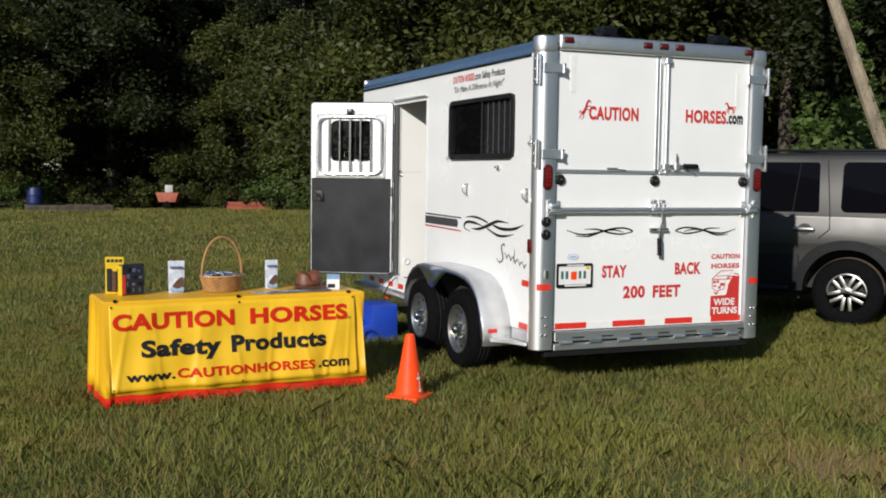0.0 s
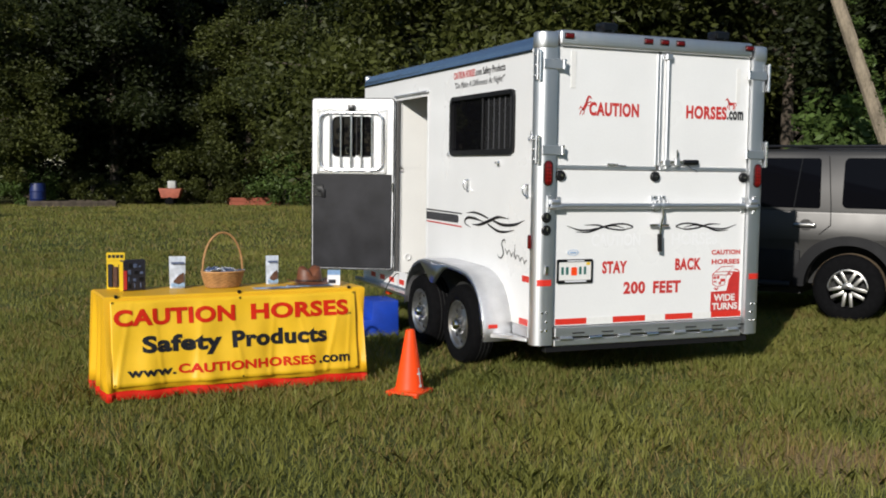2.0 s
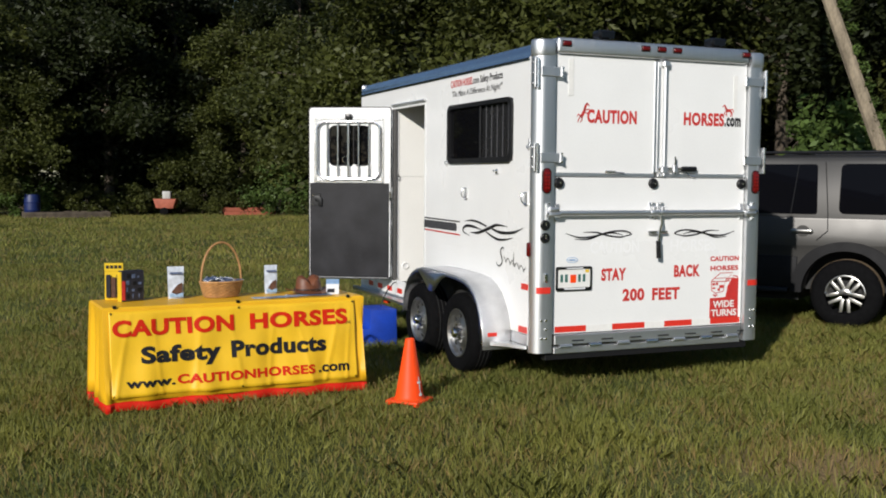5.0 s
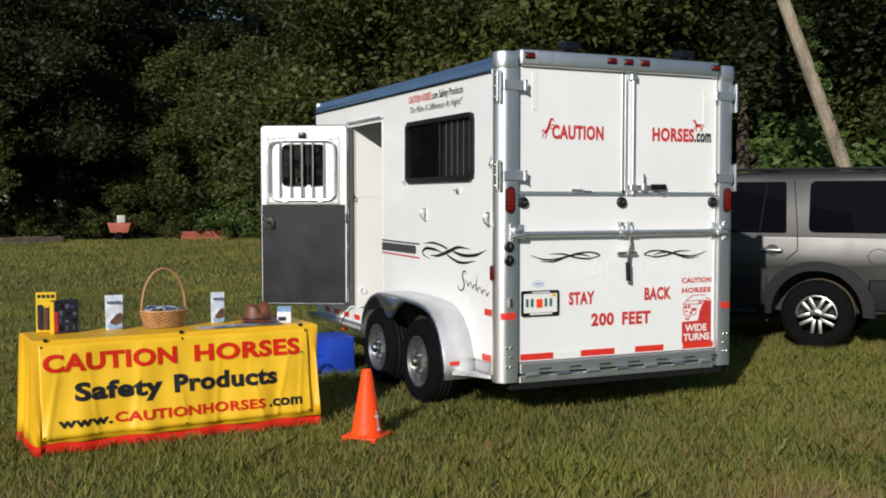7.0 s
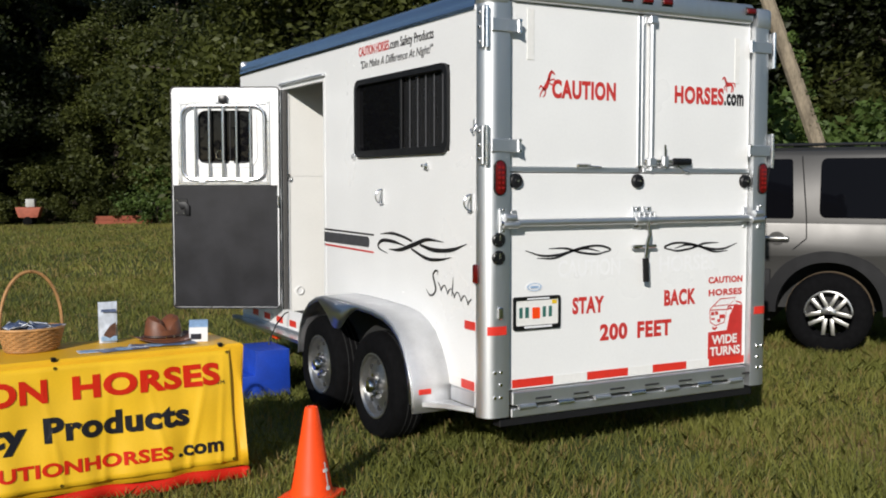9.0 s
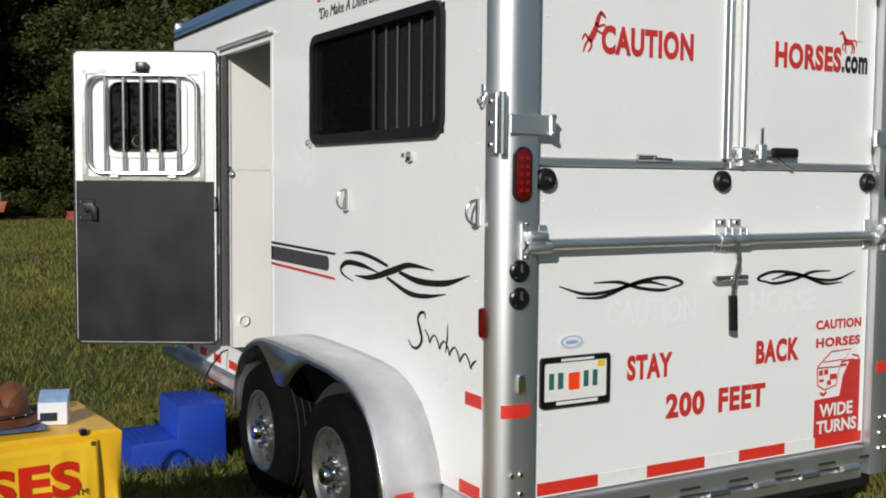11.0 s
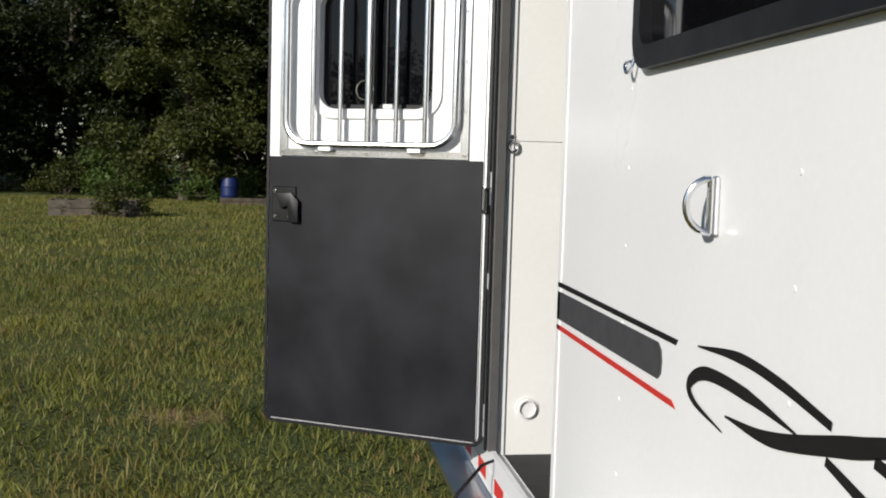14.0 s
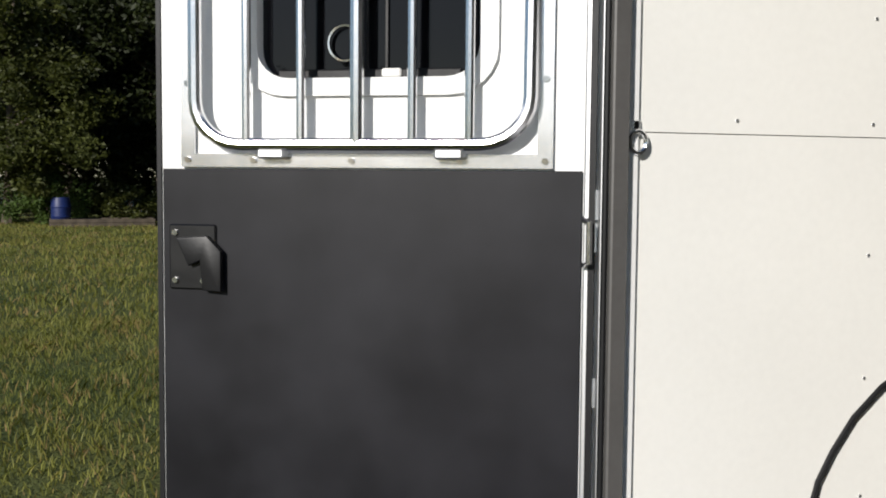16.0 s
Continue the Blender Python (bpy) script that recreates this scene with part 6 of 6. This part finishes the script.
plant(bush_a, [(14.6, 15.6, 1.1), (17.0, 14.4, 1.35), (16.2, 16.6, 1.35), (19.3, 15.2, 1.4), (0.2, 44.6, 0.8), (10.8, 44.0, 0.9), (13.5, 43.0, 0.8), (-3.2, 47, 1.0), (16, 42.5, 0.9), (14.2, 18.0, 0.8)], 6, "edge shrubs")
plant(bush_b, [(2.8, 44.8, 0.9), (5.0, 45.5, 0.9), (8.6, 44.8, 0.7), (11.8, 43.2, 0.6), (16.9, 15.4, 0.6), (-6, 49, 1.0), (18.5, 42, 1.0), (21, 41, 1.0), (-1.6, 33.9, 0.55), (-2.8, 34.0, 0.35), (6.9, 46, 0.8)], 7, "low shrubs")
plant(bush_d, [(3.5, 48, 1.0), (6.5, 48.5, 1.1), (9.5, 48, 1.0), (1, 49, 1.1), (14.5, 46, 1.1), (-9, 52, 1.2), (17, 44.5, 1.1), (-14, 52, 1.1), (22, 43, 1.1), (25, 21, 1.3), (20, 19, 1.2), (13, 23, 1.2), (16, 22, 1.2), (28, 19, 1.3), (-4.5, 51, 1.1), (27, 41, 1.2)], 8, "dark shrubs")


def build_leaning_trunk():
    root = empty("leaning_tree", pose(14.72, 13.55, 0), "pale leaning tree trunk with ivy behind the car", "tree")
    pts = [(0.0, 0.0, 0.0), (-0.08, 0.04, 1.0), (-0.30, 0.13, 2.1), (-0.70, 0.3, 3.2), (-1.10, 0.46, 4.3), (-1.42, 0.6, 5.2), (-1.62, 0.7, 6.4), (-1.7, 0.8, 8.0), (-1.6, 0.9, 10.0)]
    bm = bm_tube(pts, 0.13, 10, taper=[1.3, 1.1, 1.0, 0.95, 0.9, 0.85, 0.75, 0.6, 0.4])
    bm_tube([(-1.46, 0.62, 5.3), (-1.9, 0.8, 5.55), (-2.5, 1.05, 5.5), (-3.2, 1.3, 5.75)], 0.09, 8, bm=bm, taper=[1, 0.8, 0.6, 0.3])
    bm_tube([(-1.5, 0.65, 5.8), (-0.9, 0.3, 6.8), (-0.2, 0.1, 8.0)], 0.08, 8, bm=bm, taper=[1, 0.8, 0.4])
    part("trunk", bm, M_TRUNKP, root, "pale grey-brown trunk and limbs")
    cs = [(-0.05 - 1.02 * (z / 4.3) ** 1.4 + 0.14, 0.0 + 0.36 * z / 4.3, z) for z in (1.4, 1.7, 2.0, 2.3, 2.6, 2.8, 3.1, 3.4, 3.7, 4.0, 4.4, 4.8)]
    part("ivy", leaf_cloud("ivy", cs, [0.24 - 0.008 * k for k in range(len(cs))], 100, 0.045, M_BUSH, 31), M_BUSH, root, "climbing ivy leaves")
    cs = [(-1.4 + dx, 0.8 + dy, 9 + dz) for dx, dy, dz in ((0, 0, 1), (1.2, 0.4, 0), (-1.2, 0.3, 0.4), (0.3, 1.2, 0.4), (-2.0, 0.6, -2.4), (1.0, -0.4, -0.6))]
    part("crown", leaf_cloud("crown", cs, [1.0] * len(cs), 300, 0.10, M_LEAF, 33), M_LEAF, root)


build_leaning_trunk()


def build_woods():
    """Far dense woods in shade-dark leaves that close the view behind the trees, and an added ring out of view."""
    g = np.random.default_rng(3)
    cs, rs = [], []
    for k in range(420):
        t = g.random()
        a = radians(-48 + 112 * t)
        d = g.uniform(68, 76)
        cs.append((d * math.sin(a), d * math.cos(a), g.uniform(0.5, 17.0)))
        rs.append(g.uniform(1.8, 3.0))
    # unseen clumps added behind the camera to darken reflections in glass and metal
    for k in range(330):
        a = radians(66 + 246 * g.random())
        d = g.uniform(80, 92)
        cs.append((d * math.sin(a), d * math.cos(a), g.uniform(0.5, 11.0)))
        rs.append(g.uniform(2.2, 3.4))
    for k in range(200):
        a = radians(44 + 40 * g.random())
        d = g.uniform(38, 44)
        cs.append((d * math.sin(a), d * math.cos(a), g.uniform(0.5, 13.0)))
        rs.append(g.uniform(1.6, 2.6))
    ob = new("woods", leaf_cloud("woods", cs, rs, 170, 0.42, M_LEAF_SHADE, 5, 1.0))
    tagged(ob, "dense woods far behind the field, coloured dark for shade, with an unseen added ring", "woods", kind="stuff")


build_woods()


def build_grass():
    g = np.random.default_rng(12)

    def blades(n, x0, x1, y0, y1, h0, h1, w, keep):
        x, y = g.uniform(x0, x1, n), g.uniform(y0, y1, n)
        k = keep(x, y)
        x, y = x[k], y[k]
        # thinner where bare patches show
        patch = np.sin(x * 1.7 + 0.6 * np.sin(y * 2.3)) * np.sin(y * 1.3 + 1.1 * np.sin(x * 0.9)) + 0.35 * g.normal(size=len(x))
        k = patch < 0.95
        x, y = x[k], y[k]
        n = len(x)
        z = np.full(n, -0.006)
        h = g.uniform(h0, h1, n) * (1 + 0.35 * np.sin(x * 3.1 + y) * np.sin(y * 2.7))
        a = g.uniform(0, math.tau, n)
        lx, ly = g.normal(0, 0.45, n) * h, g.normal(0, 0.45, n) * h
        dx, dy = np.cos(a) * w * g.uniform(0.6, 1.3, n), np.sin(a) * w * g.uniform(0.6, 1.3, n)
        co = np.empty((n, 5, 3))
        co[:, 0] = np.stack([x - dx, y - dy, z], 1)
        co[:, 1] = np.stack([x + dx, y + dy, z], 1)
        co[:, 2] = np.stack([x + dx * 0.8 + lx * 0.4, y + dy * 0.8 + ly * 0.4, z + h * 0.6], 1)
        co[:, 3] = np.stack([x + lx, y + ly, z + h], 1)
        co[:, 4] = np.stack([x - dx * 0.8 + lx * 0.4, y - dy * 0.8 + ly * 0.4, z + h * 0.6], 1)
        return co.reshape(-1, 3)

    def clear(x, y):
        c = np.ones(len(x), bool)
        c &= ~((np.abs(x - 3.5) < 0.12) & (np.abs(y - 7.56) < 0.12))
        c &= ~((np.abs(x - 3.5) < 0.12) & (np.abs(y - 8.55) < 0.12))
        c &= ~((np.abs(x - 3.08) < 0.28) & (np.abs(y - 9.28) < 0.2))
        return c

    def near(x, y):
        # thins out softly towards the rim of the stretch
        j = g.normal(0, 0.9, len(x))
        soil = ((x - SOIL[0][0]) / 0.55) ** 2 + ((y - SOIL[0][1]) / 0.35) ** 2 + 0.5 * np.abs(g.normal(size=len(x)))
        return clear(x, y) & (y > 3.3 + j) & (x < 3.2 + 0.95 * y + j) & (x > -2.2 + j) & ((soil > 0.75) | (g.random(len(x)) < 0.22))

    SOIL = [(4.2, 4.02)]
    co = np.concatenate([
        blades(330000, -4.0, 13, 1.5, 10.8, 0.04, 0.10, 0.0030, near),
        blades(120000, -5, 16, 10.5, 20, 0.04, 0.09, 0.004, clear),
        blades(90000, -10, 16, 20, 46, 0.05, 0.11, 0.008, clear),
    ])
    n = len(co) // 5
    me = mesh_from("grass", co, np.arange(n * 5).reshape(-1, 5), M_GRASS)
    tagged(new("grass", me), "short green grass blades over the lawn", "grass", kind="stuff")


build_grass()


# ---- far things at the edge of the field ----
def build_barrel(x, y):
    b = empty("plastic_barrel", pose(x, y, 0), "blue plastic barrel at the edge of field", "barrel")
    part("drum", bm_ring([(0.0, 0.0), (0.26, 0.0), (0.29, 0.05), (0.30, 0.3), (0.315, 0.32), (0.30, 0.34), (0.30, 0.6), (0.315, 0.62), (0.30, 0.64), (0.285, 0.88), (0.26, 0.93), (0.0, 0.93)], 24, None, "z"), M_BLUE_SHADED, b)
    part("bung", bm_cyl((0.12, 0, 0.94), 0.04, 0.03, "z", 10), M_BLACK, b)


build_barrel(0.75, 42.8)


def build_planter(x, y, w, d, h, rz, mat, label):
    p = empty("raised_bed", pose(x, y, 0, 0, 0, rz), label, "raised bed")
    for k in range(2):
        z = h * k / 2
        for y0 in (-d / 2, d / 2 - 0.05):
            part("board", bm_box((-w / 2, y0, z + 0.01), (w / 2, y0 + 0.05, z + h / 2), 0.008), mat, p)
        for x0 in (-w / 2, w / 2 - 0.05):
            part("board", bm_box((x0, -d / 2 + 0.052, z + 0.01), (x0 + 0.05, d / 2 - 0.052, z + h / 2), 0.008), mat, p)
    part("soil", bm_box((-w / 2 + 0.05, -d / 2 + 0.05, 0.0), (w / 2 - 0.05, d / 2 - 0.05, h * 0.85)), M_SOIL, p)


build_planter(-2.2, 34.3, 2.3, 1.2, 0.42, 8, M_WOODGREY, "weathered wooden raised garden bed on lawn")
build_planter(2.0, 43.0, 3.2, 1.2, 0.25, 3, M_BARK, "low dark wooden garden bed near trees")
build_planter(9.6, 44.6, 2.2, 0.9, 0.34, -4, M_BRICKRED, "rust-red low box beside shrubs")


def build_bin(x, y):
    b = empty("garden_cart", pose(x, y, 0, 0, 0, -20), "red cart with a pale bin near trees", "cart")
    part("tub", bm_prism([(-0.35, 0.32), (0.35, 0.32), (0.48, 0.72), (-0.48, 0.72)], "y", -0.3, 0.3, bevel=0.02), M_BRICKRED, b, "rusty red tub")
    part("bin", bm_box((-0.12, -0.15, 0.72), (0.22, 0.15, 1.04), 0.03, 2), M_FENCE, b, "pale plastic bin")
    for y0 in (-0.34, 0.34):
        part("wheel", bm_cyl((0, y0, 0.18), 0.18, 0.06, "y", 20, 0.01), M_TYRE, b)
    part("axle", bm_tube([(0, -0.34, 0.18), (0, 0.34, 0.18)], 0.02), M_BLACK, b)
    for y0 in (-0.2, 0.2):
        part("strut", bm_tube([(0, y0, 0.18), (0.0, y0, 0.36)], 0.02), M_BLACK, b)


build_bin(6.05, 44.5)


def build_fence(x0, y0, x1, y1, h, n, label, rails, mat):
    f = empty("fence", pose(x0, y0, 0, 0, 0, math.degrees(math.atan2(y1 - y0, x1 - x0))), label, "fence")
    ln = math.hypot(x1 - x0, y1 - y0)
    for k in range(n + 1):
        x = ln * k / n
        part("post", bm_box((x - 0.05, -0.05, -0.02), (x + 0.05, 0.05, h), 0.008), mat, f)
    for z in rails:
        part("rail", bm_box((0, -0.075, z - 0.05), (ln, -0.05, z + 0.05), 0.004), mat, f)
    return f


fe = build_fence(12.5, 18.5, 19.5, 17.0, 1.9, 4, "weathered white board fence behind shrubs", (0.5, 1.6), M_FENCE)
for k in range(46):
    part("board", bm_box((0.02 + 0.155 * k, -0.10, 0.05), (0.165 + 0.155 * k, -0.076, 1.92 + 0.01 * math.sin(k * 3.0)), 0.003), M_FENCE, fe)
build_fence(-22, 66, -4, 64, 1.2, 9, "white rail fence among far trees", (0.4, 0.75, 1.1), M_FENCE)
